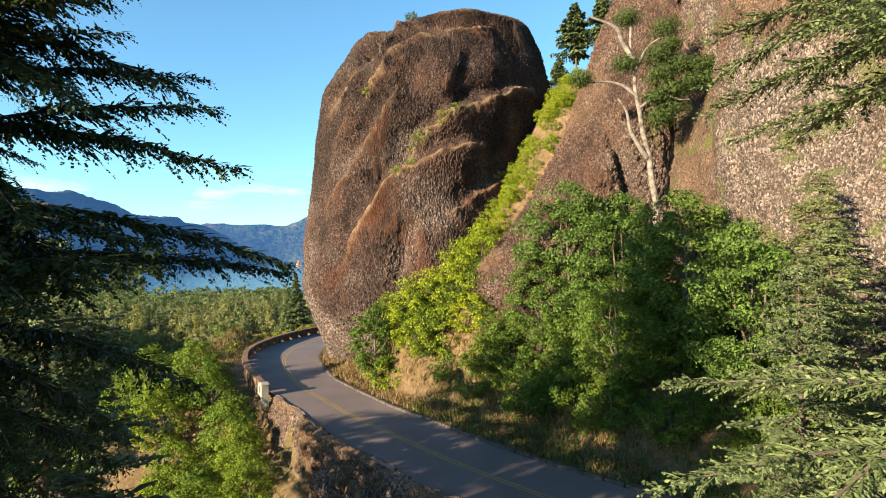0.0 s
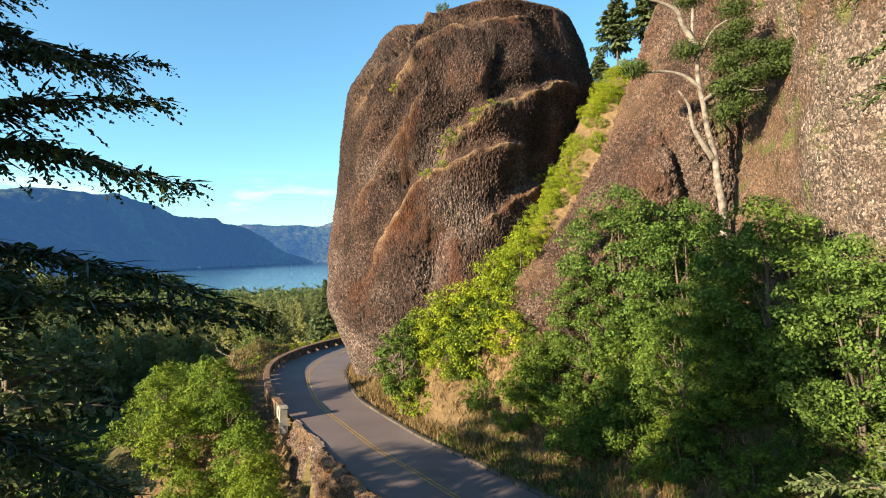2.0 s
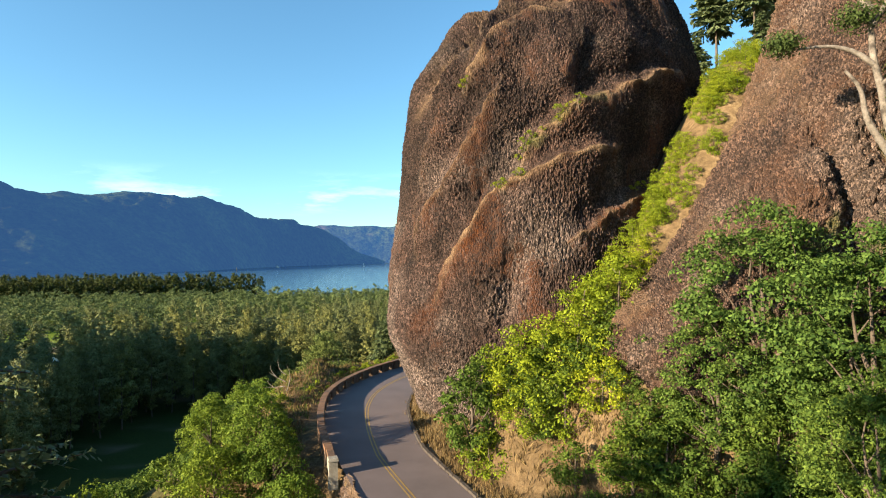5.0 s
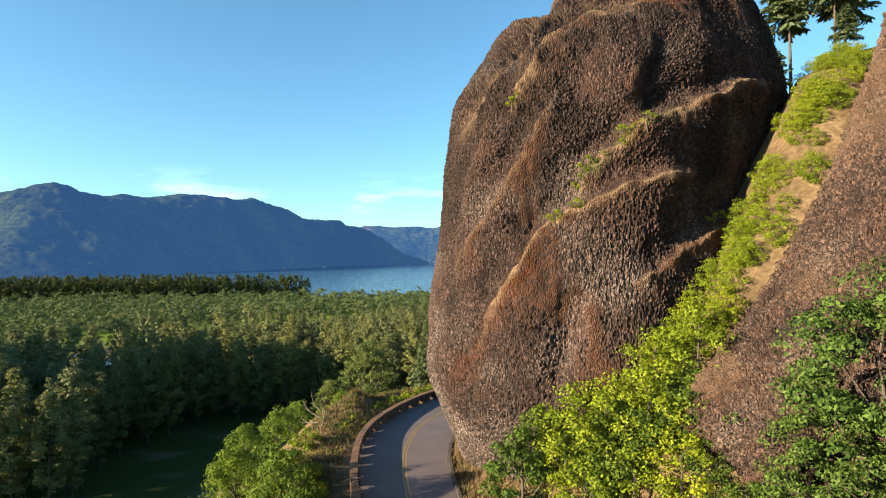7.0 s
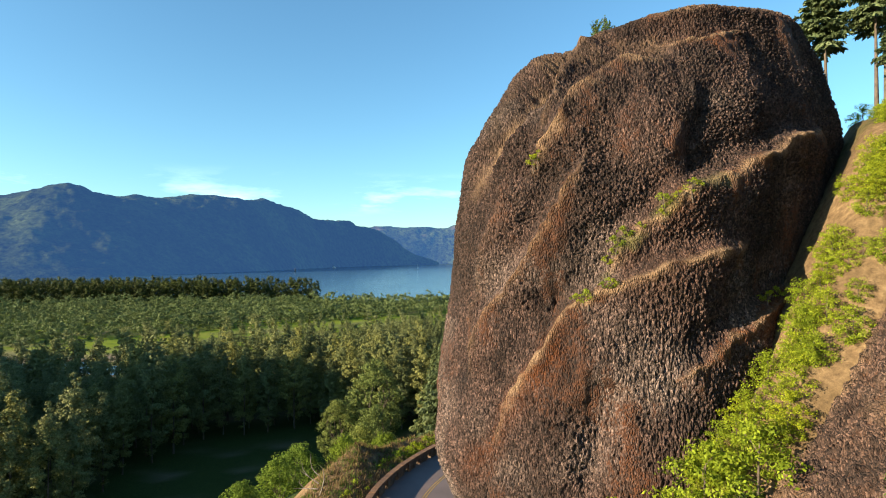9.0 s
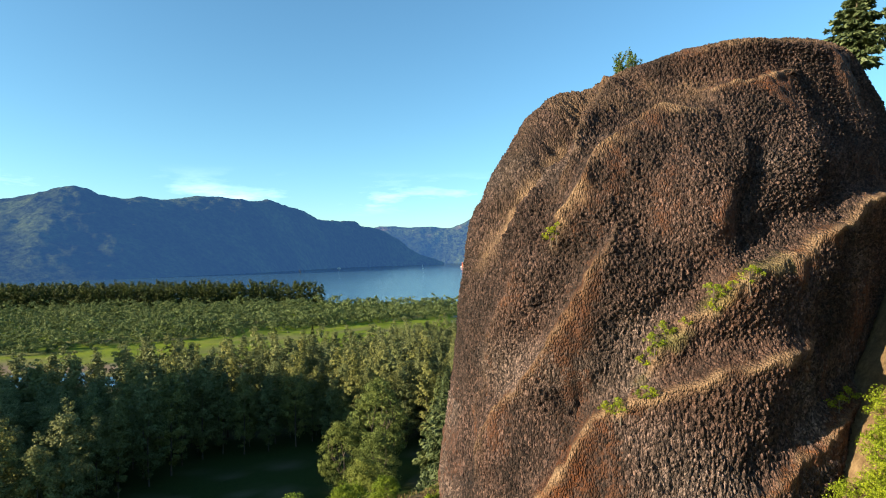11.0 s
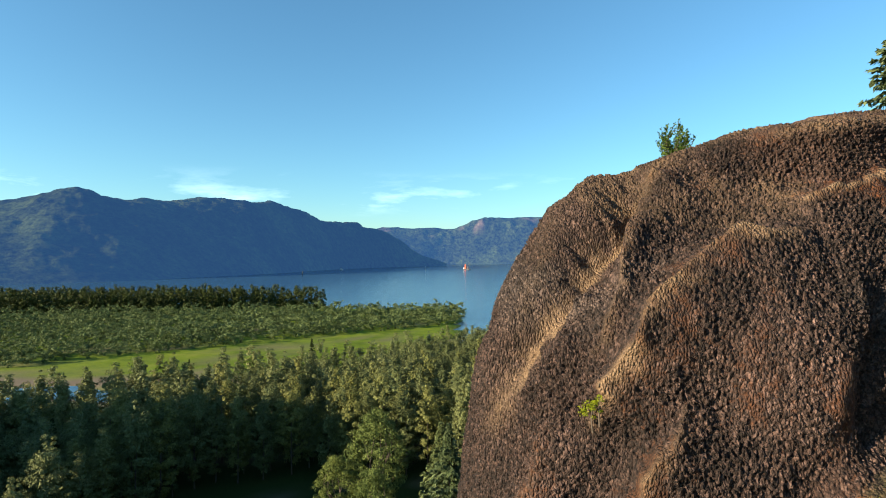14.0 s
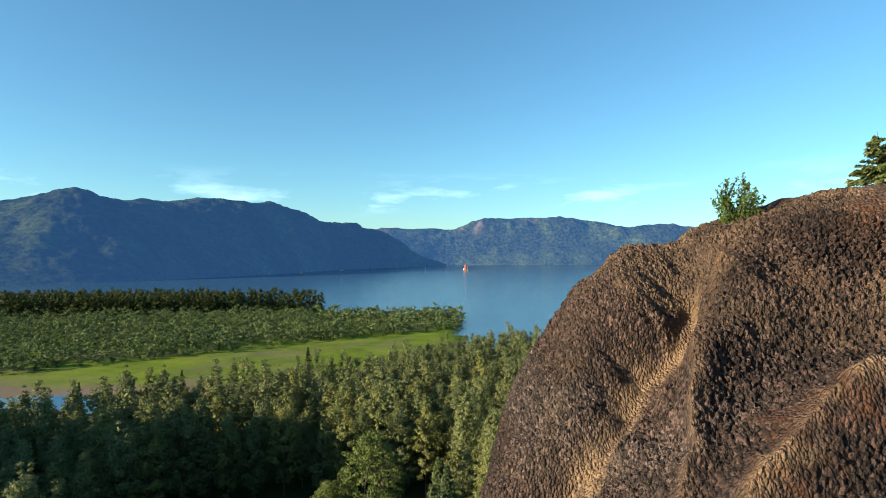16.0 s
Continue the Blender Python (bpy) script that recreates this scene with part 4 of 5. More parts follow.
def old_fir(name, seed, height, spread, mat, label, crown_from, whorl, boughs, n_side, twig, droop, hang, thick, power, gaps, belly=0.0, sector=None, apart=0.042, bare=(0, 0)):
    """A big fir with heavy boughs, each of several kinds turned and sized."""
    rng = np.random.default_rng(seed)
    root = new(name)
    limbs = [limb(rng, (0, 0, -0.8), (0, 0, height), 0.012 * height + 0.05, 0.015, 0.004, 9)]
    kinds = [brush_bough(rng, 1.0 * spread, n_side, twig, droop, hang, thick, apart) for _ in range(5)]
    verts = []
    z = height * crown_from
    while z < height * 0.98:
        k = 1 - (z - height * crown_from) / (height * (1 - crown_from))
        a0 = rng.uniform(0, 2 * math.pi)
        for b in range(boughs):
            if rng.random() < gaps or bare[0] < z < bare[1]:
                continue
            ang = a0 + 2 * math.pi * (b + rng.uniform(-0.3, 0.3)) / boughs
            if sector and b:
                ang = sector[0] + (sector[1] - sector[0]) * (b - 0.5 + rng.uniform(-0.5, 0.5)) / (boughs - 1)
            f = max(0.12, k ** power * rng.uniform(0.65, 1.08) * (1.0 - belly * (1 - min(1.0, (1 - k) / 0.35))))
            if sector and not b:
                f *= 0.35
            rise = rng.uniform(-0.3, 0.22) + 0.3 * (1 - k)
            cr, sr, ca, sa = math.cos(rise), math.sin(rise), math.cos(ang), math.sin(ang)
            R = np.array(((cr * ca, -sa, -sr * ca), (cr * sa, ca, -sr * sa), (sr, 0, cr)))
            zz = z + rng.uniform(-0.4, 0.4) * whorl
            q = kinds[rng.integers(5)]
            q = q.reshape(-1, 4, 3)
            q = q[rng.random(len(q)) < 0.35 + 0.65 * f]
            verts.append((q.reshape(-1, 3) * (f, 0.45 + 0.55 * f, 0.45 + 0.55 * f)) @ R.T + (0, 0, zz))
            sx = np.linspace(0, 0.95, 6)
            line = np.stack([sx * f * spread, 0 * sx, -droop * spread * sx ** 1.6 * 0.5 * (0.45 + 0.55 * f)], 1) @ R.T + (0, 0, zz)
            limbs.append(tube(line, np.linspace(0.075 * f + 0.015, 0.008, 6), 5))
        z += whorl * rng.uniform(0.75, 1.25) * (0.4 + 0.6 * k)
    under(new("trunk", mesh_of("trunk", *joined(limbs), M_BARK, True)), root)
    v = np.concatenate(verts)
    under(new("crown", mesh_of("crown", v, quads(len(v) // 4), mat)), root)
    return tagged(root, label, "tree")


def conifer(name, seed, height, spread, mat, label, crown_from=0.1, whorl=0.8, boughs=5, tuft=0.22, droop=0.5, n_side=22, wide=0.16, twig=0.9, power=0.85, gaps=0.0, sector=None, belly=0.0, hang=0.35):
    rng = np.random.default_rng(seed)
    root = new(name)
    limbs = [limb(rng, (0, 0, -0.8), (0, 0, height), 0.012 * height + 0.05, 0.015, 0.004, 9)]
    verts = []
    kinds = []
    for i in range(4):
        kinds.append(spray(rng, 1.0, n_side, twig * 0.35, tuft * 0.28, droop, hang))
    z = height * crown_from
    while z < height * 0.985:
        k = (1 - (z - height * crown_from) / (height * (1 - crown_from)))
        for b in range(boughs):
            if rng.random() < gaps:
                continue
            ang = rng.uniform(0, 2 * math.pi) if sector is None else rng.uniform(*sector)
            ln = max(0.35, spread * k ** power * rng.uniform(0.6, 1.1) * min(1.0, 1.0 - belly * (1 - min(1.0, (1 - k) / 0.35))))
            pos, way = kinds[rng.integers(4)]
            keep = rng.random(len(pos)) < min(1.0, 0.35 + ln / spread)
            pos, way = pos[keep] * ln, way[keep]
            rise = rng.uniform(-0.25, 0.2) + 0.35 * (1 - k)
            cr, sr = math.cos(rise), math.sin(rise)
            ca, sa = math.cos(ang), math.sin(ang)
            R = np.array(((cr * ca, -sa, -sr * ca), (cr * sa, ca, -sr * sa), (sr, 0, cr)))
            pw = pos @ R.T + (0, 0, z + rng.uniform(-0.3, 0.3) * whorl)
            verts.append(tufts(rng, pw, way @ R.T, tuft * (0.6 + 0.4 * min(1, ln / 2)), wide))
            if ln > 1.0:
                s = np.linspace(0, 0.92, 5)
                line = np.stack([s * ln, 0 * s, -droop * ln * s ** 1.6 * 0.5], 1) @ R.T + (0, 0, pw[0, 2] - pos[0] @ R.T[:, 2])
                limbs.append(tube(line, np.linspace(0.012 * ln + 0.008, 0.006, 5), 4))
        z += whorl * rng.uniform(0.75, 1.25) * (0.45 + 0.55 * k)
    under(new("trunk", mesh_of("trunk", *joined(limbs), M_BARK, True)), root)
    v = np.concatenate(verts)
    under(new("crown", mesh_of("crown", v, quads(len(v) // 4), mat)), root)
    return tagged(root, label, "tree")


def ground_z(x, y):
    return float(land(np.array([[x]]), np.array([[y]]))[0, 0])


def stand(ob, x, y, z=None, turn=0.0, size=1.0):
    ob.matrix_world = pose(x, y, ground_z(x, y) if z is None else z, 0, 0, turn) @ Matrix.Diagonal((size, size, size, 1))
    return ob


def repeat(ob, spots, rng):
    """Copies at x, y, z (or None for the ground), size; the first spot takes the thing itself."""
    for i, (x, y, z, size) in enumerate(spots):
        turn = rng.uniform(0, 360)
        if i == 0:
            stand(ob, x, y, z, turn, size)
        else:
            c = copy_thing(ob, pose(x, y, ground_z(x, y) if z is None else z, 0, 0, turn))
            c.scale = (size, size, size)


pick = random.Random(4)

# shrubs in the gully between the outcrop and the spur
shrub = tagged(broadleaf("shrub", 1, 3.0, 1.5, 0.14, 44, 52, 0.5, M_LIME, 0.05, "bushy lime-green shrub on the gully slope", "shrub"), group="gully shrubs")
spots = []
for i in range(4, len(GULLY), 2):
    gx, gy, gz = GULLY[i]
    for k in range(3):
        x, y = gx + pick.uniform(-1.2, 1.2), gy + pick.uniform(-1.4, 0.9)
        spots.append((x, y, ground_z(x, y) - 0.2, pick.uniform(0.3, 0.55)))
for i in range(26):
    x, y = pick.uniform(13, 22), pick.uniform(56, 72)
    spots.append((x, y, ground_z(x, y) - 0.3, pick.uniform(0.3, 0.6)))
spots = [q for q in spots if math.hypot(q[0] - 10.4, q[1] - 52.2) > 1.5]
for x, y in ((-1.5, 43.4), (-3.2, 43.2), (0.4, 43.0), (-2.4, 42.0), (-0.4, 41.4), (-4.4, 42.6), (1.8, 42.2), (0.8, 44.2), (-2.8, 44.2), (1.4, 40.6), (2.6, 43.8)):
    spots.append((x, y, ground_z(x, y) - 0.3, pick.uniform(0.9, 1.3)))
repeat(shrub, spots, pick)

# low green shrubs rooted on the outcrop's ledges
ledge_shrub = tagged(broadleaf("ledge_shrub", 31, 0.9, 0.55, 0.075, 16, 44, 0.2, M_LIME, 0.03, "small lime-green shrub rooted on a grassy rock ledge", "shrub"), group="ledge shrubs")
spots = []
for line, lo, hi, n in ((LEDGES[0][0], 2.8, 6.0, 9), (LEDGES[1][0], 3.6, 4.9, 5), (LEDGES[2][0], 5.2, 6.0, 2), (FOLDS[2][0], 0.2, 1.2, 2)):
    for i in range(n):
        u = lo + (hi - lo) * (i + pick.random()) / n
        k = min(int(u), len(line) - 2)
        x = line[k][0] + (line[k + 1][0] - line[k][0]) * (u - k)
        z = line[k][1] + (line[k + 1][1] - line[k][1]) * (u - k) + pick.uniform(-0.1, 0.3)
        near = ROCK[0][(np.abs(ROCK[0][:, 0] - x) < 0.2) & (np.abs(ROCK[0][:, 2] - z) < 0.2)]
        spots.append((x, float(near[:, 1].min()) + 0.08, z - 0.1, pick.uniform(0.35, 0.8)))
repeat(ledge_shrub, spots, pick)

maple = tagged(broadleaf("maple_bush", 2, 6.4, 1.9, 0.21, 74, 66, 0.55, M_LEAF, 0.08, "fresh green maple with broad leaves beside the outcrop", "tree"), group="maples")
repeat(maple, [(-5.4, 43.4, None, 0.95), (-4.7, 45.2, None, 0.7)], pick)

big = tagged(broadleaf("bigleaf_maple", 3, 10.5, 3.6, 0.185, 150, 140, 0.8, M_DARKLEAF, 0.06, "dense dark green maple on the roadside bank", "tree"), group="bank maples")
repeat(big, [(7.2, 37.2, None, 0.9), (9.6, 34.2, None, 0.82), (5.6, 37.6, None, 0.6), (11.8, 31.0, None, 0.85), (8.4, 31.6, None, 0.6), (13.0, 27.0, None, 0.8)], pick)

undergrowth = tagged(broadleaf("bank_shrub", 5, 2.2, 1.3, 0.14, 36, 48, 0.42, M_LEAF, 0.03, "leafy green shrub on the roadside bank", "shrub"), group="bank shrubs")
spots = []
for i in range(150):
    s = pick.randrange(80, 142)
    off = pick.uniform(4.4, 10.0)
    x, y = CENTRE[s] + RIGHT[s] * (off + FOOT[s] - 3.5)
    if y < 44 and abs(x - 1.0) + abs(y - 40) > 1.8:
        spots.append((x, y, None, pick.uniform(0.6, 1.25)))
repeat(undergrowth, spots, pick)

# shrubs on the slope below the road
slope = tagged(broadleaf("slope_tree", 6, 6.5, 2.4, 0.185, 110, 80, 0.7, M_SLOPE, 0.05, "sunlit green broadleaf tree on the slope below the road", "tree"), group="slope trees")
repeat(slope, [(-20.5, 42.5, None, 0.85), (-17.2, 43.6, None, 0.72), (-22.5, 45.8, None, 0.7), (-18.2, 40.2, None, 0.7), (-33, 62, None, 0.7), (-34, 70, None, 0.9), (-36, 77, None, 1.05), (-31, 79, None, 0.8), (-40, 84, None, 1.15), (-38, 70, None, 0.8), (-43, 78, None, 1.0), (-35, 90, None, 1.1), (-30, 88, None, 0.8), (-15, 36.5, None, 0.75), (-20, 33, None, 0.9), (-27, 41, None, 0.9), (-15.0, 41.2, None, 0.8), (-13.4, 38.6, None, 0.68), (-18.8, 44.8, None, 0.75), (-12.0, 36.2, None, 0.6)], pick)
verge = tagged(broadleaf("verge_shrub", 7, 2.0, 1.25, 0.14, 40, 46, 0.42, M_LIME, 0.03, "bright green shrub on the slope outside the parapet", "shrub"), group="verge shrubs")
spots = [(-21.4 + 0.1 * i, 59 + i * 1.7, ROAD_Z - 0.9, pick.uniform(0.6, 0.95)) for i in range(6)]
spots += [(-20.9 + 0.45 * i + pick.uniform(-0.4, 0.4), 68 + i * 1.6, ROAD_Z - 1.1, pick.uniform(0.7, 1.0)) for i in range(9)]
spots += [(-18.4, 47.6, None, 0.6), (-19.8, 50.0, None, 0.55), (-23, 55, None, 0.9), (-24, 51, None, 0.8), (-16.6, 40.4, None, 0.8), (-14.6, 39.6, None, 0.7), (-12.5, 34.5, None, 0.9)]
for i in range(46):
    s, off = pick.randrange(92, 146), pick.uniform(6.0, 15)
    x, y = CENTRE[s] - RIGHT[s] * off
    spots.append((x, y, ground_z(x, y) - 0.3, pick.uniform(0.7, 1.25)))
repeat(verge, spots, pick)

thicket = tagged(broadleaf("slope_bush", 15, 3.0, 2.0, 0.25, 56, 28, 0.6, M_LEAF, 0.03, "rounded green bush on the slope below the road", "shrub"), group="slope bushes")
spots = []
for i in range(60):
    s, off = pick.randrange(96, 178), pick.uniform(9, 24)
    x, y = CENTRE[s] - RIGHT[s] * off
    if math.hypot(x + 20.5, y - 53) > 4.5:
        spots.append((x, y, ground_z(x, y) - 0.4, pick.uniform(0.7, 1.3)))
repeat(thicket, spots, pick)

# tall trees past the bend
cotton = tagged(broadleaf("cottonwood", 8, 24, 6.6, 0.42, 240, 60, 1.35, M_GREYLEAF, 0.06, "tall grey-green cottonwood rising from the valley", "tree"), group="cottonwoods")
repeat(cotton, [(-56, 147.5, FLOOR_Z, 1.04), (-50, 132, FLOOR_Z, 0.75), (-45, 118, None, 0.7), (-62, 140, FLOOR_Z, 0.7), (-40, 104, None, 0.62)], pick)
fir = tagged(conifer("valley_fir", 9, 24, 5.8, M_NEEDLE_SUNLIT, "green fir on the slope past the bend", 0.12, 0.9, 7, 0.7, 0.4, 12, 0.24, 1.0), group="valley firs")
repeat(fir, [(-29.6, 110, -19.5, 0.97), (-25, 98, None, 0.75), (-34, 120, None, 0.8)], pick)

wood_fir = tagged(conifer("wood_fir", 19, 26, 4.6, M_ISLAND, "dark pointed fir standing among the valley wood", 0.15, 1.1, 6, 0.8, 0.35, 9, 0.26, 1.0), group="wood firs")
repeat(wood_fir, [(*polar(140, 205), FLOOR_Z, 0.66), (*polar(322, 228), FLOOR_Z, 0.66), (*polar(60, 130), FLOOR_Z, 0.8), (*polar(545, 262), FLOOR_Z, 0.8)], pick)

# firs on the hill above
hill_fir = tagged(conifer("hill_fir", 10, 38, 4.2, M_NEEDLE_SUNLIT, "tall green fir with a bare lower trunk above the outcrop", 0.78, 0.58, 7, 0.6, 0.35, 10, 0.26, 1.0, gaps=0.04), group="hill firs")
repeat(hill_fir, [(22, 95, 13.7, 1.0), (18.5, 91, 15.4, 0.68), (26, 92, 19.4, 0.87), (14.9, 92.3, 11.1, 0.8), (24, 84, 25.2, 0.42), (29, 97, 17.1, 0.95)], pick)

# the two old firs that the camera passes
near_fir = old_fir("old_fir_shaded", 11, 33.5, 9.6, M_NEEDLE_SHADED, "old shaded fir with drooping fringed boughs", 0.52, 1.4, 8, 120, 1.4, 0.45, 1.0, 0.048, 0.45, 0.12, 0.7, (radians(-105), radians(12)))
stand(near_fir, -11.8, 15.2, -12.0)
lit_fir = old_fir("old_fir_sunlit", 12, 34, 6.4, M_NEEDLE_SUNLIT, "sunlit pale green fir with broad flat boughs", 0.16, 1.2, 7, 74, 1.25, 0.4, 0.35, 0.036, 0.45, 0.05, apart=0.034, bare=(13.4, 19.0))
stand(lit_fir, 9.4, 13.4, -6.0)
# smaller bank firs; large, mostly unseen copies below the road added for shade
bank_fir = old_fir("bank_fir", 22, 13, 3.6, M_NEEDLE_SUNLIT, "pale green fir rooted on the steep bank", 0.08, 0.85, 6, 20, 1.0, 0.4, 0.35, 0.11, 0.5, 0.03, apart=0.075)
tagged(bank_fir, group="bank firs")
repeat(bank_fir, [(12.6, 21.6, None, 0.82), (10.0, 19.2, None, 0.74), (15.0, 25.6, None, 0.8), (-18.6, 14.4, -14.0, 2.15), (-23.0, 10.0, -15.0, 2.3), (-16.0, 8.6, -12.0, 2.2), (-27.0, 17.0, -19.0, 2.4), (-21.0, 1.0, -14.0, 2.3), (-14.6, 22.6, -15.0, 2.0)], pick)
young = tagged(conifer("young_fir", 13, 10, 2.9, M_NEEDLE_SHADED, "young fir on the steep slope below the road", 0.06, 0.7, 6, 0.3, 0.3, 12, 0.24, 1.0), group="young firs")
repeat(young, [(-9.0, 25.5, -9.5, 1.0), (-13.5, 27.5, -11.5, 1.05), (-5.6, 22.5, -9.5, 0.85), (-18.5, 26.5, -15, 1.1)], pick)

# bush and small fir on the outcrop's top
def stem_bush(name, seed, height, spread, stems, leaf, mat, label):
    """Thin stems fanning from one foot, leafy all along."""
    rng = np.random.default_rng(seed)
    root = new(name)
    pts, out = [], []
    for i in range(stems):
        a, k = rng.uniform(0, 2 * math.pi), rng.random() ** 0.6
        tip = np.array((math.cos(a) * spread * k, math.sin(a) * spread * k, height * (1.05 - 0.55 * k) * rng.uniform(0.7, 1.1)))
        v, f = limb(rng, (0, 0, -0.2), tip, 0.022, 0.005, 0.1)
        under(new("stem", mesh_of("stem", v, f, M_BARK, True)), root)
        mid = v.reshape(-1, 6, 3).mean(1)
        u = rng.uniform(0.12, 1.0, 95)
        q = np.stack([np.interp(u, np.linspace(0, 1, len(mid)), mid[:, j]) for j in range(3)], 1)
        pts.append(q + rng.normal(0, 0.11, q.shape) * (1.25 - u[:, None]))
        out.append(unit(rng.normal(0, 1, q.shape) + (0, 0, 0.4)))
    pts, out = np.concatenate(pts), np.concatenate(out)
    under(new("foliage", mesh_of("foliage", leaf_quads(rng, pts, out, leaf), quads(len(pts)), mat)), root)
    return tagged(root, label, "shrub")


top_bush = stem_bush("summit_bush", 14, 1.75, 1.0, 30, 0.1, M_LEAF, "small green bush on the outcrop's summit")
stand(top_bush, -3.0, 56.6, 31.95)


# the bare pale tree at the cliff
def snag_tree():
    rng = np.random.default_rng(21)
    root = new("leaning_oak")

    def bough(points, r0, r1):
        p = curve_points([(x, y, z) for x, z, y in points], 0.35)
        p = p + np.stack([0.05 * np.sin(2.3 * p[:, 2] + k) for k in (0, 1, 2)], 1)
        return tube(p, np.linspace(r0, r1, len(p)), 9)

    trunk = bough([(0.1, -2.5, 0), (0, 0, 0), (-0.37, 3.4, 0.1), (-0.84, 6.2, 0.3), (-1.07, 8.6, 0.5), (-1.2, 10.3, 0.6), (-1.2, 13.0, 0.8)], 0.24, 0.07)
    under(new("trunk", mesh_of("trunk", *trunk, M_SNAG, True)), root, "pale bare trunk")
    for points, r0, r1 in (
            ([(-1.07, 9.7, 0.5), (-1.8, 10.8, 0.4), (-2.3, 11.8, 0.4), (-4.2, 12.5, 0.3)], 0.19, 0.06), ([(-0.5, 3.4, 0.1), (-1.5, 5.0, -0.1), (-1.9, 6.5, -0.1), (-2.5, 7.4, 0)], 0.17, 0.06),
            ([(-1.0, 7.4, 0.4), (-1.8, 7.95, 0.3), (-2.9, 8.2, 0.2), (-4.2, 8.1, 0.2)], 0.12, 0.04), ([(-0.9, 6.6, 0.3), (0.5, 7.5, 0.1), (1.6, 8.0, 0), (3.0, 8.6, 0)], 0.12, 0.04),
            ([(-1.1, 9.0, 0.5), (0, 10.6, 0.4), (1.3, 11.3, 0.3)], 0.11, 0.04), ([(0.5, 7.5, 0.1), (1.4, 7.0, -0.2), (2.4, 7.0, -0.3)], 0.07, 0.03)):
        under(new("limb", mesh_of("limb", *bough(points, r0, r1), M_SNAG, True)), root)
    cen = np.array([(0.3, 0.2, 9.9), (0.4, 0.1, 8.6), (1.5, 0, 9.2), (2.6, 0, 9.0), (1.2, -0.2, 7.7), (0.1, 0, 7.2), (2.2, 0.2, 8.0), (-1.6, 0.4, 9.4), (-4.5, 0.2, 8.4), (0.3, 0.1, 5.9), (-1.4, 0.6, 12.4), (3.6, 0.1, 9.3), (1.2, 0.3, 6.5), (3.3, -0.2, 8.3), (1.2, 0.3, 10.6), (0.9, 0.2, 11.6)])
    m = 1500
    dirs = unit(rng.normal(0, 1, (len(cen), m, 3)))
    size = rng.uniform(0.75, 1.4, (len(cen), 1, 1))
    pts = (cen[:, None] + dirs * size * rng.uniform(0.2, 1.0, (len(cen), m, 1)) * (1, 1, 0.65)).reshape(-1, 3)
    under(new("crown", mesh_of("crown", leaf_quads(rng, pts, dirs.reshape(-1, 3), 0.135), quads(len(pts)), M_OAK)), root)
    return tagged(root, "pale-barked old tree with thin green leaves against the cliff", "tree")


stand(snag_tree(), 12.95, 37.7, 12.6)



def dead_tree():
    rng = np.random.default_rng(27)
    root = new("dead_branch")
    for a, e, r in (((0, 0, -0.3), (0.2, 0, 2.4), 0.07), ((0.1, 0, 1.0), (-1.6, 0.3, 1.7), 0.05), ((0.05, 0, 0.6), (-1.9, -0.2, 0.5), 0.05), ((0.15, 0, 1.6), (-0.7, 0.2, 3.1), 0.04), ((-0.8, 0.15, 1.35), (-1.4, 0.2, 2.3), 0.03), ((-1.0, -0.1, 0.55), (-1.7, 0.3, 1.0), 0.03)):
        v, f = limb(rng, a, e, r, 0.012, 0.1)
        under(new("branch", mesh_of("branch", v, f, M_SNAG, True)), root)
    return tagged(root, "bleached dead branches on the slope below the parapet", "dead branch")


stand(dead_tree(), -23.6, 58.4)


# ---- valley woods ----
def scatter(n, test, seed, lo, hi, gap):
    """Random places, no two nearer than gap."""
    rng = random.Random(seed)
    grid, out = {}, []
    for _ in range(n):
        x, y = rng.uniform(lo[0], hi[0]), rng.uniform(lo[1], hi[1])
        key = (int(x // gap), int(y // gap))
        if any((x - a) ** 2 + (y - b) ** 2 < gap * gap for i in (-1, 0, 1) for j in (-1, 0, 1) for a, b in grid.get((key[0] + i, key[1] + j), ())):
            continue
        if test(x, y):
            grid.setdefault(key, []).append((x, y))
            out.append((x, y))
    return out


def in_woods(x, y):
    a, b = bearing(np.array([[x]]), np.array([[y]]))
    a, b = a[0, 0], b[0, 0]
    if not (-350 < b < 1100 and a > 40):
        return False
    if a < np.interp(b, [-350, 0, 150, 300, 420, 780, 860, 1100], [72, 82, 108, 134, 142, 146, 112, 104]):
        return False
    if a > np.interp(b, [-350, 0, 300, 600, 800, 900, 1000, 1100], [168, 170, 192, 236, 290, 322, 328, 328]):
        return False
    return ground_z(x, y) < -15.5


def wood_kind(seed, height, spread, n_clumps, per, leaf, clump, fill=0):
    rng = np.random.default_rng(seed)

    def shape(u):
        z = height * (0.52 + 0.46 * u[:, 2])
        k = np.sin(np.clip(z / height, 0, 1) ** 0.7 * math.pi * 0.8 + 0.3) * 0.85 + 0.2
        return np.stack([u[:, 0] * spread * k, u[:, 1] * spread * k, z], 1)

    pts, out, cen = crown_points(rng, n_clumps, per, shape, clump, 0.62)
    out = unit(0.75 * out + unit((pts - (0, 0, height * 0.5)) * (1 / spread, 1 / spread, 1.3 / height)))
    inner = rng.integers(0, len(pts), fill)
    core = leaf_quads(rng, pts[inner] * (0.72, 0.72, 0.95), out[inner], leaf * 1.7, 0, 0.9, 0.1, 0.4)
    return np.concatenate([leaf_quads(rng, pts, out, leaf, 0, 0.7, 0.1, 0.5), core]), limb(rng, (0, 0, -1), (0, 0, height * 0.6), 0.009 * height, 0.03, 0.01, 4)


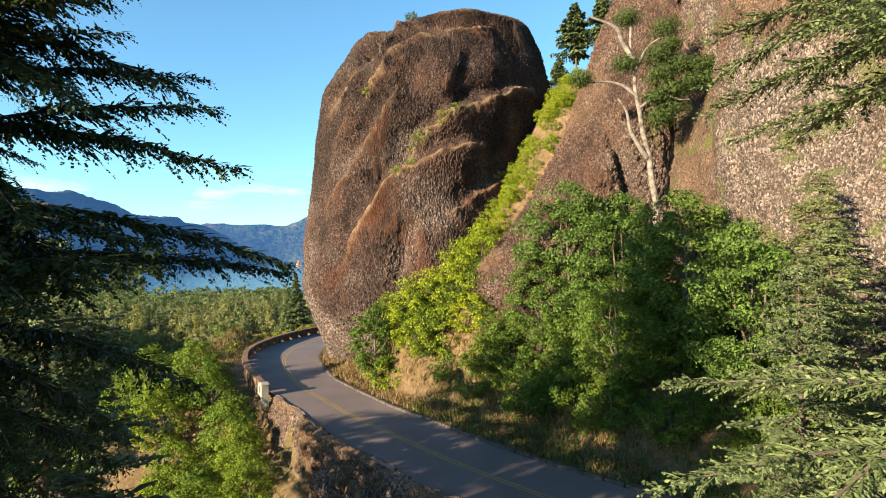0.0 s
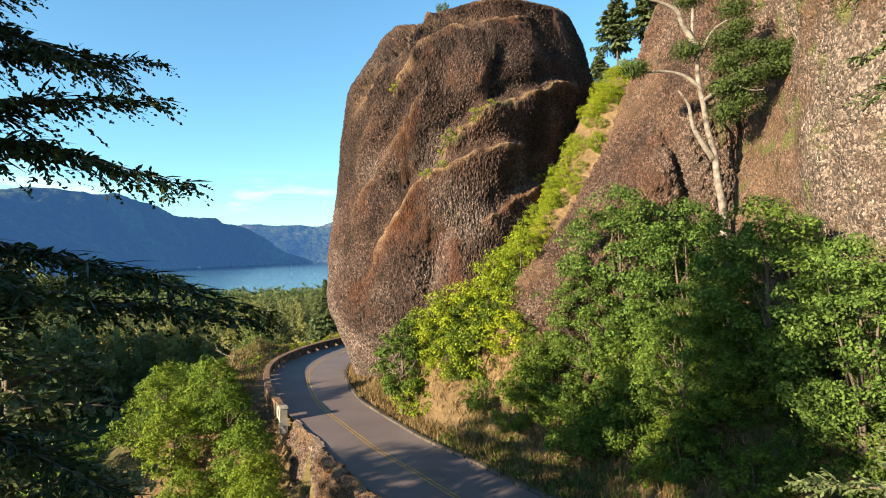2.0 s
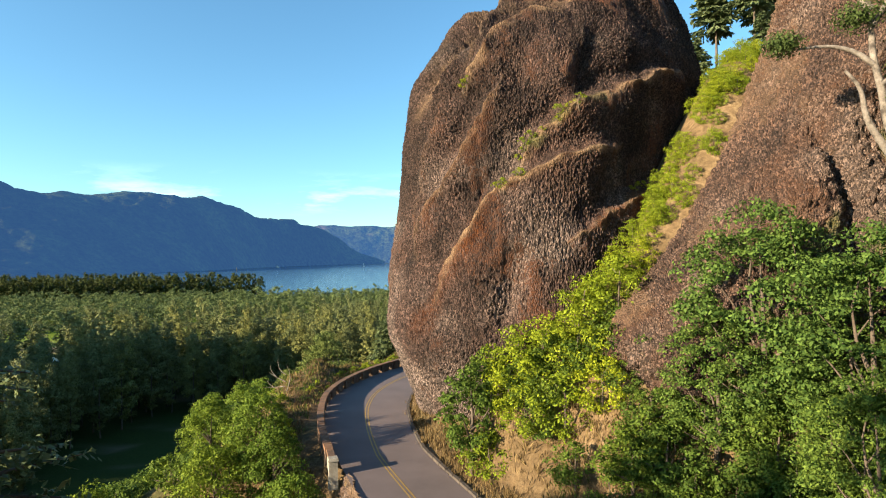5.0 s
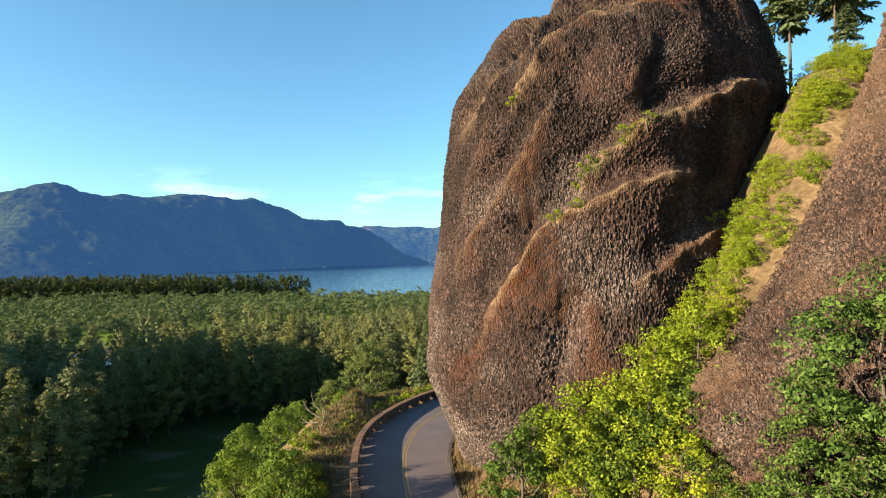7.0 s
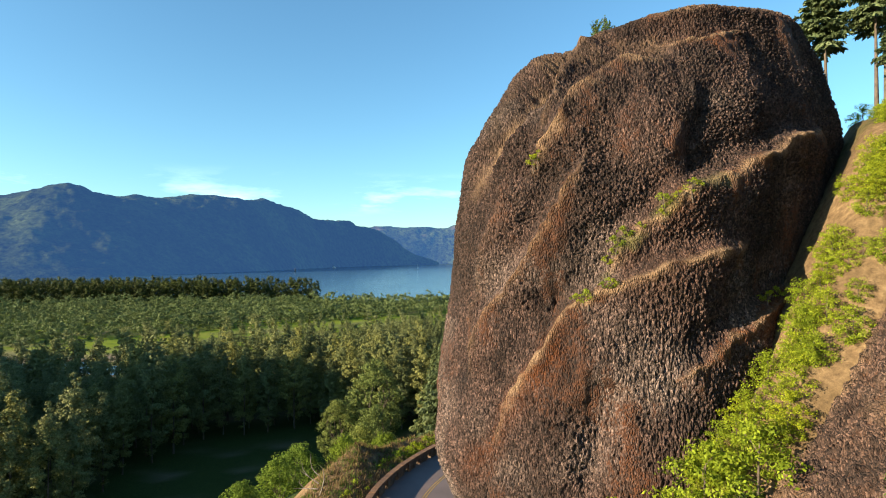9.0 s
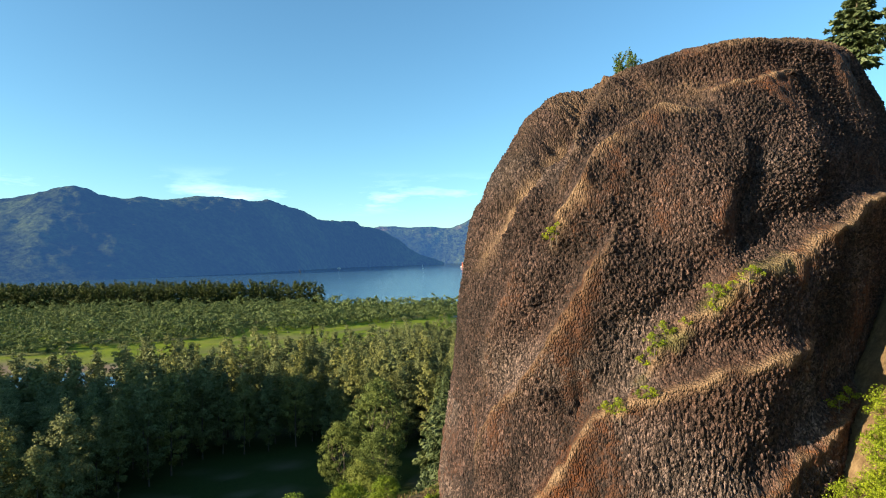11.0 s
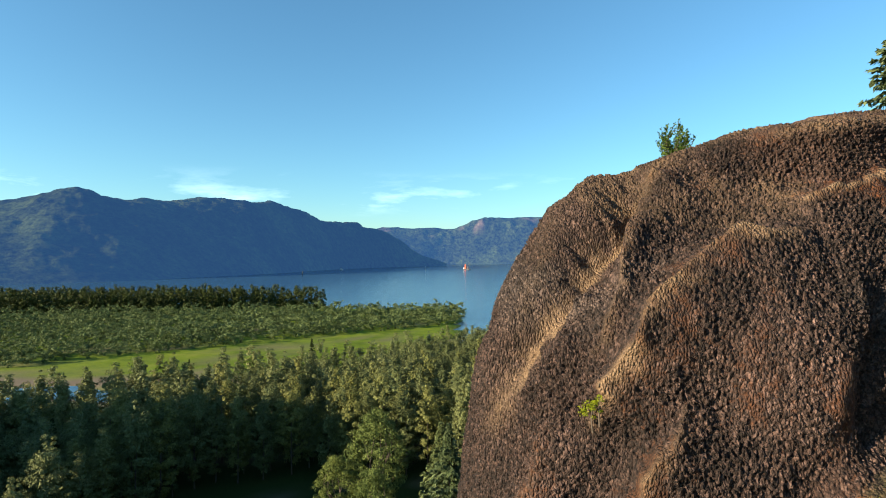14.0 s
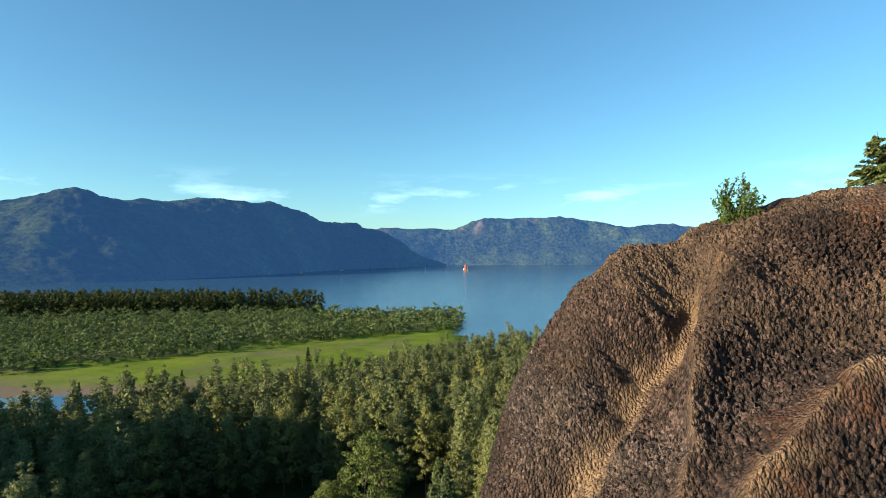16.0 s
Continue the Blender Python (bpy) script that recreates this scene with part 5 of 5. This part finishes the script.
places = scatter(60000, in_woods, 31, (-330, 40), (20, 360), 5.3)
places.sort(key=lambda p: math.hypot(p[0] + 5, p[1] - 25))
wood_meshes, far_kinds = [], []
for k in range(6):
    lv, (tv, tf) = wood_kind(40 + k, 22 + 1.4 * k, 3.3 + 0.45 * (k % 3), 90, 72, 0.28, 0.9, 1500)
    far_kinds.append(wood_kind(40 + k, 22 + 1.4 * k, 3.3 + 0.45 * (k % 3), 70, 40, 0.4, 0.95, 800)[0])
    wood_meshes.append((mesh_of("crown", lv, quads(len(lv) // 4), M_FOREST), mesh_of("trunk", tv, tf, M_BARK, True), mesh_of("crown", far_kinds[-1], quads(len(far_kinds[-1]) // 4), M_FOREST)))
rng = random.Random(5)
for i, (x, y) in enumerate(places[:300]):
    crown, trunk, plain = wood_meshes[rng.randrange(6)]
    t = tagged(new("wood_tree"), "tall slender green tree of the valley wood", "tree", "valley wood trees")
    under(new("trunk", trunk), t)
    under(new("crown", crown if i < 120 else plain), t)
    k = rng.uniform(0.8, 1.18)
    stand(t, x, y, ground_z(x, y), rng.uniform(0, 360), k)


def many(name, label, category, mat, spots, sources, seed, zfun, sizes, flat=1.0):
    """Plants past counting, joined in one mesh."""
    rng = np.random.default_rng(seed)
    vs = []
    for x, y in spots:
        lv = sources[rng.integers(len(sources))]
        a, k = rng.uniform(0, 2 * math.pi), rng.uniform(*sizes)
        c, s = math.cos(a), math.sin(a)
        R = np.array(((c, s, 0), (-s, c, 0), (0, 0, flat))) * k
        vs.append(lv @ R + (x, y, zfun(x, y)))
    v = np.concatenate(vs)
    tagged(new(name, mesh_of(name, v, quads(len(v) // 4), mat)), label, category, kind="stuff")


many("wood", "dense green valley wood", "forest", M_FOREST, places[300:], far_kinds, 61, ground_z, (0.74, 0.98))


def in_belt(x, y):
    a, b = bearing(np.array([[x]]), np.array([[y]]))
    a, b = a[0, 0], b[0, 0]
    return -100 < b < 815 and np.interp(b, [-100, 0, 300, 600, 790, 815], [292, 302, 352, 425, 480, 500]) < a < np.interp(b, [-100, 400, 800], [560, 600, 608])


def in_island(x, y):
    a, b = bearing(np.array([[x]]), np.array([[y]]))
    a, b = a[0, 0], b[0, 0]
    return -120 < b < 575 and np.interp(b, [-100, 300, 575], [545, 590, 625]) < a < np.interp(b, [-100, 300, 575], [640, 680, 660])


belt_kinds = [wood_kind(80 + k, 6.2 + 1.2 * k, 4.3, 17, 22, 0.62, 1.15, 60)[0] for k in range(5)]
many("willow_belt", "low light green willow thicket along the meadow", "thicket", M_WILLOW, scatter(40000, in_belt, 33, (-620, 200), (-60, 660), 7.2), belt_kinds, 62, lambda x, y: FLOOR_Z - 0.8, (0.55, 1.6))
island_kinds = [wood_kind(90 + k, 25, 4.2, 30, 16, 0.95, 1.6, 120)[0] for k in range(4)]
many("island_wood", "dark tall trees on the river island", "forest", M_ISLAND, scatter(30000, in_island, 34, (-800, 250), (-150, 760), 6.5), island_kinds, 63, lambda x, y: FLOOR_Z - 0.8, (0.75, 1.2))


# ---- parapet, retaining wall, kerb ----
def block(bm, o, ax, ay, az, lx, ly, lz, inset=0.0):
    """A six-sided stone from a corner and three ways; its top may be drawn in."""
    c = []
    for k, e in ((0, 0), (1, inset)):
        for i, j in ((0, 0), (1, 0), (1, 1), (0, 1)):
            c.append(bm.verts.new(o + ax * (lx * i + e * (1 - 2 * i)) + ay * (ly * j + e * (1 - 2 * j)) + az * lz * k))
    for f in ((3, 2, 1, 0), (4, 5, 6, 7), (0, 1, 5, 4), (1, 2, 6, 5), (2, 3, 7, 6), (3, 0, 4, 7)):
        bm.faces.new([c[i] for i in f])


WALL_LINE = curve_points([(-12.9, 42.2), (-16.4, 49.0), (-18.8, 55.5), (-19.5, 60.0), (-19.2, 65.0), (-17.9, 70.3), (-15.2, 76.0), (-11.2, 82.0), (-4.6, 89.8)], 0.05)


def build_parapet():
    rng = random.Random(8)
    s = np.concatenate([[0], np.cumsum(np.linalg.norm(np.diff(WALL_LINE, axis=0), axis=1))])

    def at(d):
        i = min(int(np.searchsorted(s, d)), len(WALL_LINE) - 2)
        p, q = WALL_LINE[i], WALL_LINE[i + 1]
        f = Vector((*(q - p), 0)).normalized()
        return Vector((*p, ROAD_Z - 0.15)), f, Vector((f.y, -f.x, 0))

    root = tagged(new("parapet"), "curved low rubble stone parapet with arched openings", "parapet wall")
    bay, d, k = 1.9, 1.9, 0
    thick = 0.42
    while d < 52:
        bm = bmesh.new()
        o, f, r = at(d)
        up = Vector((0, 0, 1))
        o = o - r * thick / 2
        # pier of rubble, then the arch
        for row in range(4):
            z0, x0 = 0.21 * row, 0.0
            while x0 < 1.22:
                w = min(rng.uniform(0.24, 0.46), 1.24 - x0)
                bulge = rng.uniform(0, 0.045)
                block(bm, o + f * x0 - r * bulge + up * z0, f, r, up, w - 0.02, thick + 2 * bulge, 0.2, rng.uniform(0.008, 0.022))
                x0 += w
        part("pier", bm, M_STONE, root)
        bm = bmesh.new()
        for i in range(5):
            a0, a1 = math.pi * i / 5, math.pi * (i + 1) / 5
            x0, x1 = 1.56 - 0.33 * math.cos(a0), 1.56 - 0.33 * math.cos(a1)
            zl = 0.24 + 0.26 * min(math.sin(a0), math.sin(a1)) + 0.07
            block(bm, o + f * x0 + up * zl - r * rng.uniform(0, 0.02), f, r, up, x1 - x0 - 0.006, thick + 0.02, 0.84 - zl, 0.006)
        part("arch", bm, M_STONE, root)
        bm = bmesh.new()
        block(bm, o - r * 0.05 + up * 0.84, f, r, up, 0.94, thick + 0.1, 0.15, 0.025)
        part("cap_stone", bm, M_CAP, root)
        o2, f2, r2 = at(d + 0.95)
        bm = bmesh.new()
        block(bm, o2 - r2 * (thick / 2 + 0.05) + up * 0.84, f2, r2, up, 0.94, thick + 0.1, 0.15 + rng.uniform(-0.01, 0.01), 0.025)
        part("cap_stone", bm, M_CAP, root)
        d += bay
    # the pale end post and its pierced concrete panel
    o, f, r = at(0.0)
    up = Vector((0, 0, 1))
    bm = bmesh.new()
    block(bm, o - r * 0.25 - f * 0.2 + up * -0.6, f, r, up, 0.5, 0.5, 1.56, 0.02)
    part("end_post", bm, M_CONCRETE, root, "pale weathered concrete end post")
    bm = bmesh.new()
    block(bm, o - r * 0.3 - f * 0.25 + up * 0.965, f, r, up, 0.6, 0.6, 0.14, 0.05)
    part("post_cap", bm, M_CONCRETE, root, "pale concrete post cap")
    bm = bmesh.new()
    block(bm, o - r * 0.16 + f * 0.3, f, r, up, 0.35, 0.32, 0.88, 0.01)
    block(bm, o - r * 0.16 + f * 1.3, f, r, up, 0.6, 0.32, 0.88, 0.01)
    block(bm, o - r * 0.16 + f * 0.65 + up * 0.66, f, r, up, 0.65, 0.32, 0.22, 0.0)
    block(bm, o - r * 0.16 + f * 0.65, f, r, up, 0.65, 0.32, 0.18, 0.0)
    part("pierced_panel", bm, M_CONCRETE, root, "pale concrete panel with one opening")
    bm = bmesh.new()
    block(bm, o - r * 0.22 + f * 0.3 + up * 0.885, f, r, up, 1.6, 0.44, 0.12, 0.03)
    part("panel_cap", bm, M_CAP, root)


build_parapet()


def build_retaining():
    n0, n1 = 20, 141
    c, r = CENTRE[n0:n1], RIGHT[n0:n1]
    s = np.arange(0, len(c) - 1, 0.2)
    cx = np.stack([np.interp(s, np.arange(len(c)), c[:, k]) for k in (0, 1)], 1)
    rx = unit(np.stack([np.interp(s, np.arange(len(c)), r[:, k]) for k in (0, 1)], 1))
    fade = np.clip((s[::-1]) * 0.5 / 8, 0, 1)
    rows = np.linspace(0, 1, 42)
    P = np.zeros((len(rows), len(s), 3))
    for i, k in enumerate(rows):
        drop = 3.6 * k
        out = 3.75 + 0.55 * k + (0.35 if k < 0.03 else 0) * -1
        P[i, :, :2] = cx - rx * out
        P[i, :, 2] = ROAD_Z + 0.1 - drop
    p = P.reshape(-1, 3)
    nrm = np.concatenate([np.tile(-rx, (len(rows), 1)), np.full((len(p), 1), 0.2)], 1)
    h, tone = hackle(p, 0.5, 411, 1.0)
    off = 0.3 * fractal(p * 0.5, 3, 400) + 0.25 * h
    me = mesh_of("retaining_wall", p + nrm * off[:, None], grid_faces(len(rows), len(s)), M_CLIFF, False)
    big = fractal(p * 0.5, 4, 420)
    floats(me, "turf", np.clip(0.4 * big - 0.1 + 0.5 * (p[:, 2] > ROAD_Z - 0.15), 0, 0.8))
    floats(me, "soil", np.clip(0.1 + 0.6 * big, 0, 0.6))
    floats(me, "tone", 0.5 * tone)
    floats(me, "lichen", np.clip(0.2 + 0.6 * big, 0, 0.7))
    floats(me, "grey", np.clip(-0.5 * big, 0, 0.6))
    floats(me, "moss", np.zeros(len(p)))
    tagged(new("retaining_wall", me), "rough reddish rubble retaining wall below the road", "wall", kind="structure")


build_retaining()


def build_kerb():
    M_KERB = two_tone("kerb_stone", [(0.3, (0.04, 0.03, 0.026)), (0.7, (0.1, 0.08, 0.065))], 1.5, 12, 0.9)
    root = tagged(new("kerb_trim"), "low dark weathered kerb on the uphill side", "kerb", kind="structure")
    rng = random.Random(12)
    for i in range(44, len(CENTRE) - 4, 2):
        a, b = CENTRE[i] + RIGHT[i] * EDGE[i], CENTRE[i + 2] + RIGHT[i + 2] * EDGE[i + 2]
        f = Vector((*(b - a), 0))
        ln = f.length
        f.normalize()
        r = Vector((f.y, -f.x, 0))
        bm = bmesh.new()
        block(bm, Vector((*a, ROAD_Z - 0.2)), f, r, Vector((0, 0, 1)), ln - 0.012, 0.26, 0.34 + rng.uniform(-0.012, 0.012), 0.03)
        part("kerb_stone", bm, M_KERB, root)


build_kerb()


# ---- grass along the verges ----
def grass(name, label, mat, rows, n, seed, height):
    """Blades in loose tufts over strips of the bank: rows of index range and distance range."""
    rng = np.random.default_rng(seed)
    pos = []
    for i0, i1, d0, d1, share in rows:
        k = int(n * share)
        i = rng.integers(i0, i1, k)
        d = rng.uniform(d0, d1, k)
        pos.append(CENTRE[i] + RIGHT[i] * (d + EDGE[i] - 3.2)[:, None] + rng.normal(0, 0.2, (k, 2)))
    p = np.concatenate(pos)
    z = land(p[:, :1], p[:, 1:2])[:, 0]
    base = np.column_stack([p, z - 0.05])
    base = np.repeat(base, 7, 0) + rng.normal(0, 0.16, (len(base) * 7, 3)) * (1, 1, 0)
    a = rng.uniform(0, 2 * math.pi, len(base))
    side = np.column_stack([np.cos(a), np.sin(a), 0 * a]) * 0.022
    tip = base + np.column_stack([rng.normal(0, 0.13, len(a)), rng.normal(0, 0.13, len(a)), height * rng.uniform(0.5, 1.2, len(a))])
    mid = (base + tip) / 2 + (0, 0, 0.04)
    v = np.stack([base - side, base + side, tip, mid - side], 1).reshape(-1, 3)
    tagged(new(name, mesh_of(name, v, quads(len(v) // 4), mat)), label, "grass", kind="stuff")


M_DRY = leaf_material("dry_grass", (0.09, 0.058, 0.027), (0.24, 0.17, 0.08), 0.7, 0.2)
grass("dry_grass", "dry straw-coloured grass on the banks", M_DRY, [(90, 175, 3.6, 9.0, 0.6), (40, 150, -5.4, -3.7, 0.15), (146, 210, -9.0, -4.4, 0.25)], 5200, 71, 0.4)
grass("green_grass", "green weeds along the road's edge", M_LEAF, [(80, 124, 3.6, 6.5, 0.5), (150, 215, -9.5, -4.4, 0.5)], 1600, 72, 0.34)


# ---- river craft and the far shore's house ----
M_HULL = two_tone("hull_paint", [(0.3, (0.05, 0.05, 0.06)), (0.7, (0.1, 0.1, 0.11))], 0.2, 2)
M_RED = two_tone("red_paint", [(0.3, (0.45, 0.09, 0.04)), (0.7, (0.6, 0.14, 0.07))], 0.2, 2)
M_WHITE = two_tone("white_paint", [(0.3, (0.7, 0.69, 0.66)), (0.7, (0.82, 0.81, 0.79))], 0.2, 2)
M_OCHRE = two_tone("ochre_wall", [(0.3, (0.5, 0.36, 0.22)), (0.7, (0.65, 0.48, 0.3))], 0.1, 1)
X, Y, UP = Vector((0.96, -0.28, 0)), Vector((0.28, 0.96, 0)), Vector((0, 0, 1))


def solid(name, parent, mat, o, lx, ly, lz, inset=0.0, label=""):
    bm = bmesh.new()
    block(bm, Vector(o), X, Y, UP, lx, ly, lz, inset)
    return part(name, bm, mat, parent, label)


def afloat(name, px, depth, label, category):
    x, y = polar(px, depth)
    return Vector((x, y, WATER_Z - 0.4)), tagged(new(name), label, category)


o, barge = afloat("crane_barge", 819, 2620, "dredging barge with a red tower and dark crane", "barge")
solid("hull", barge, M_HULL, o, 34, 12, 4, 0.5)
solid("tower", barge, M_RED, o + X * 7 + UP * 4, 8, 6, 22, 1.5, "red-painted steel tower")
solid("deckhouse", barge, M_WHITE, o + X * 1 + UP * 4, 5, 6, 6, 0.4)
solid("crane", barge, M_HULL, o + X * 21 + UP * 4, 7, 6, 12, 2)
bm = bmesh.new()
block(bm, o + X * 22 + Y * 2 + UP * 14, (X + UP * 1.6).normalized(), Y, (UP - X * 0.6).normalized(), 22, 1.4, 1.4)
part("boom", bm, M_HULL, barge)
o, buoy = afloat("channel_marker", 751, 2560, "white channel marker standing in the river", "marker")
solid("base", buoy, M_WHITE, o, 5, 5, 4, 0.8)
solid("mast", buoy, M_WHITE, o + X * 1.6 + Y * 1.6 + UP * 4, 1.8, 1.8, 15, 0.5)
o, tug = afloat("river_boat", 600, 2700, "small pale boat close to the far shore", "boat")
solid("hull", tug, M_WHITE, o, 20, 6, 3.5, 0.8)
solid("cabin", tug, M_WHITE, o + X * 5 + Y * 1 + UP * 3.5, 7, 4, 5, 0.5)
solid("mast", tug, M_HULL, o + X * 8 + Y * 2 + UP * 8.5, 0.8, 0.8, 7, 0.1)
o, pile = afloat("mooring_pile", 533, 1950, "dark timber mooring pile in the river", "pile")
solid("post", pile, M_HULL, o, 2.4, 2.4, 13, 0.4)
solid("brace", pile, M_HULL, o + X * 3, 1.4, 1.4, 9, 0.3)
x, y = polar(715, 4150)
house = tagged(new("house"), "long pale ochre house on the far shore", "house")
o = Vector((x, y, 46.0))
solid("wall", house, M_OCHRE, o - UP * 25, 52, 16, 40)
solid("roof", house, M_HULL, o + UP * 15 - X * 1 - Y * 1, 54, 18, 6, 5)


# ---- the car past the bend ----
def sedan():
    M_BODY, n, l, bs = material("silver_paint", 0.3)
    bs.inputs["Metallic"].default_value = 0.6
    dust = noise_tex(n, l, mapped(n, l), 3.0, 5)
    l.new(ramp(n, l, dust, [(0.3, (0.24, 0.23, 0.24)), (0.7, (0.32, 0.3, 0.31))]), bs.inputs["Base Color"])
    M_GLASS, n, l, bs = material("car_glass", 0.05)
    bs.inputs["Base Color"].default_value = (0.02, 0.025, 0.03, 1)
    M_TYRE = two_tone("rubber", [(0.3, (0.015, 0.015, 0.015)), (0.7, (0.03, 0.03, 0.03))], 2, 20)
    M_RIM, n, l, bs = material("alloy", 0.35)
    bs.inputs["Base Color"].default_value, bs.inputs["Metallic"].default_value = (0.5, 0.5, 0.5, 1), 1.0
    M_LAMP, n, l, bs = material("lamp_glass", 0.08)
    bs.inputs["Base Color"].default_value = (0.75, 0.77, 0.8, 1)
    car = new("car")

    def shell(name, rows, mat, parent, label=""):
        """Cross-sections along the car: x, half width low, half width high, z low, z high."""
        bm = bmesh.new()
        rings = []
        for x, w0, w1, z0, z1 in rows:
            c = 0.16 * (z1 - z0)
            rings.append([bm.verts.new(p) for p in ((x, -w0 * 0.94, z0), (x, -w0, z0 + c), (x, -w1, z1 - c), (x, -w1 * 0.86, z1), (x, w1 * 0.86, z1), (x, w1, z1 - c), (x, w0, z0 + c), (x, w0 * 0.94, z0))])
        for a, b in zip(rings, rings[1:]):
            for i in range(8):
                bm.faces.new((a[i], a[(i + 1) % 8], b[(i + 1) % 8], b[i]))
        bm.faces.new(rings[0][::-1])
        bm.faces.new(rings[-1])
        bmesh.ops.recalc_face_normals(bm, faces=bm.faces)
        bmesh.ops.bevel(bm, geom=list(bm.edges), offset=0.02, segments=1, affect="EDGES")
        return part(name, bm, mat, parent, label)

    body = shell("body", [(-2.3, 0.74, 0.7, 0.36, 0.72), (-2.15, 0.84, 0.8, 0.24, 0.9), (-1.4, 0.89, 0.86, 0.2, 0.98), (0.0, 0.9, 0.88, 0.2, 0.96), (1.0, 0.9, 0.86, 0.2, 0.92), (1.9, 0.86, 0.78, 0.22, 0.8), (2.2, 0.78, 0.7, 0.26, 0.7), (2.32, 0.62, 0.56, 0.36, 0.6)], M_BODY, car)
    shell("cabin", [(-1.75, 0.74, 0.66, 0.88, 0.97), (-1.0, 0.8, 0.62, 0.88, 1.38), (-0.4, 0.82, 0.64, 0.88, 1.43), (0.3, 0.82, 0.62, 0.88, 1.38), (1.15, 0.78, 0.7, 0.86, 0.96)], M_GLASS, car, "dark tinted windows")
    shell("roof", [(-1.1, 0.6, 0.56, 1.36, 1.4), (-0.4, 0.65, 0.6, 1.4, 1.45), (0.28, 0.6, 0.56, 1.36, 1.4)], M_BODY, car)
    for s in (-1, 1):
        bm = bmesh.new()
        block(bm, Vector((2.02, s * 0.58 - 0.17, 0.6)), Vector((1, 0, -0.1)).normalized(), Vector((0, 1, 0)), Vector((0, 0, 1)), 0.2, 0.34, 0.15, 0.03)
        part("headlight", bm, M_LAMP, car, "clear headlight")
        bm = bmesh.new()
        block(bm, Vector((0.78, s * 0.98 - 0.1, 0.92)), Vector((1, 0, 0)), Vector((0, 1, 0)), Vector((0, 0, 1)), 0.12, 0.2, 0.13, 0.03)
        part("mirror", bm, M_BODY, car)
        for x in (-1.4, 1.42):
            bm = bmesh.new()
            bmesh.ops.create_cone(bm, cap_ends=True, segments=20, radius1=0.32, radius2=0.32, depth=0.22, matrix=pose(x, s * 0.8, 0.32, 90))
            wheel = part("wheel", bm, M_TYRE, car, "black tyre")
            bm = bmesh.new()
            bmesh.ops.create_cone(bm, cap_ends=True, segments=14, radius1=0.21, radius2=0.19, depth=0.03, matrix=pose(x, s * 0.915, 0.32, 90))
            part("rim", bm, M_RIM, wheel)
    bm = bmesh.new()
    block(bm, Vector((2.26, -0.5, 0.44)), Vector((1, 0, 0)), Vector((0, 1, 0)), Vector((0, 0, 1)), 0.06, 1.0, 0.12, 0.01)
    part("grille", bm, M_TYRE, car, "dark grille")
    return tagged(car, "silver four-door saloon car on the road", "car")


i = int(np.argmin(np.abs(CENTRE[:, 1] - 80.0) + 9 * (CENTRE[:, 0] > 0)))
heading = -_d[i]
sedan().matrix_world = pose(CENTRE[i, 0], CENTRE[i, 1], ROAD_Z, 0, 0, math.degrees(math.atan2(heading[1], heading[0])))
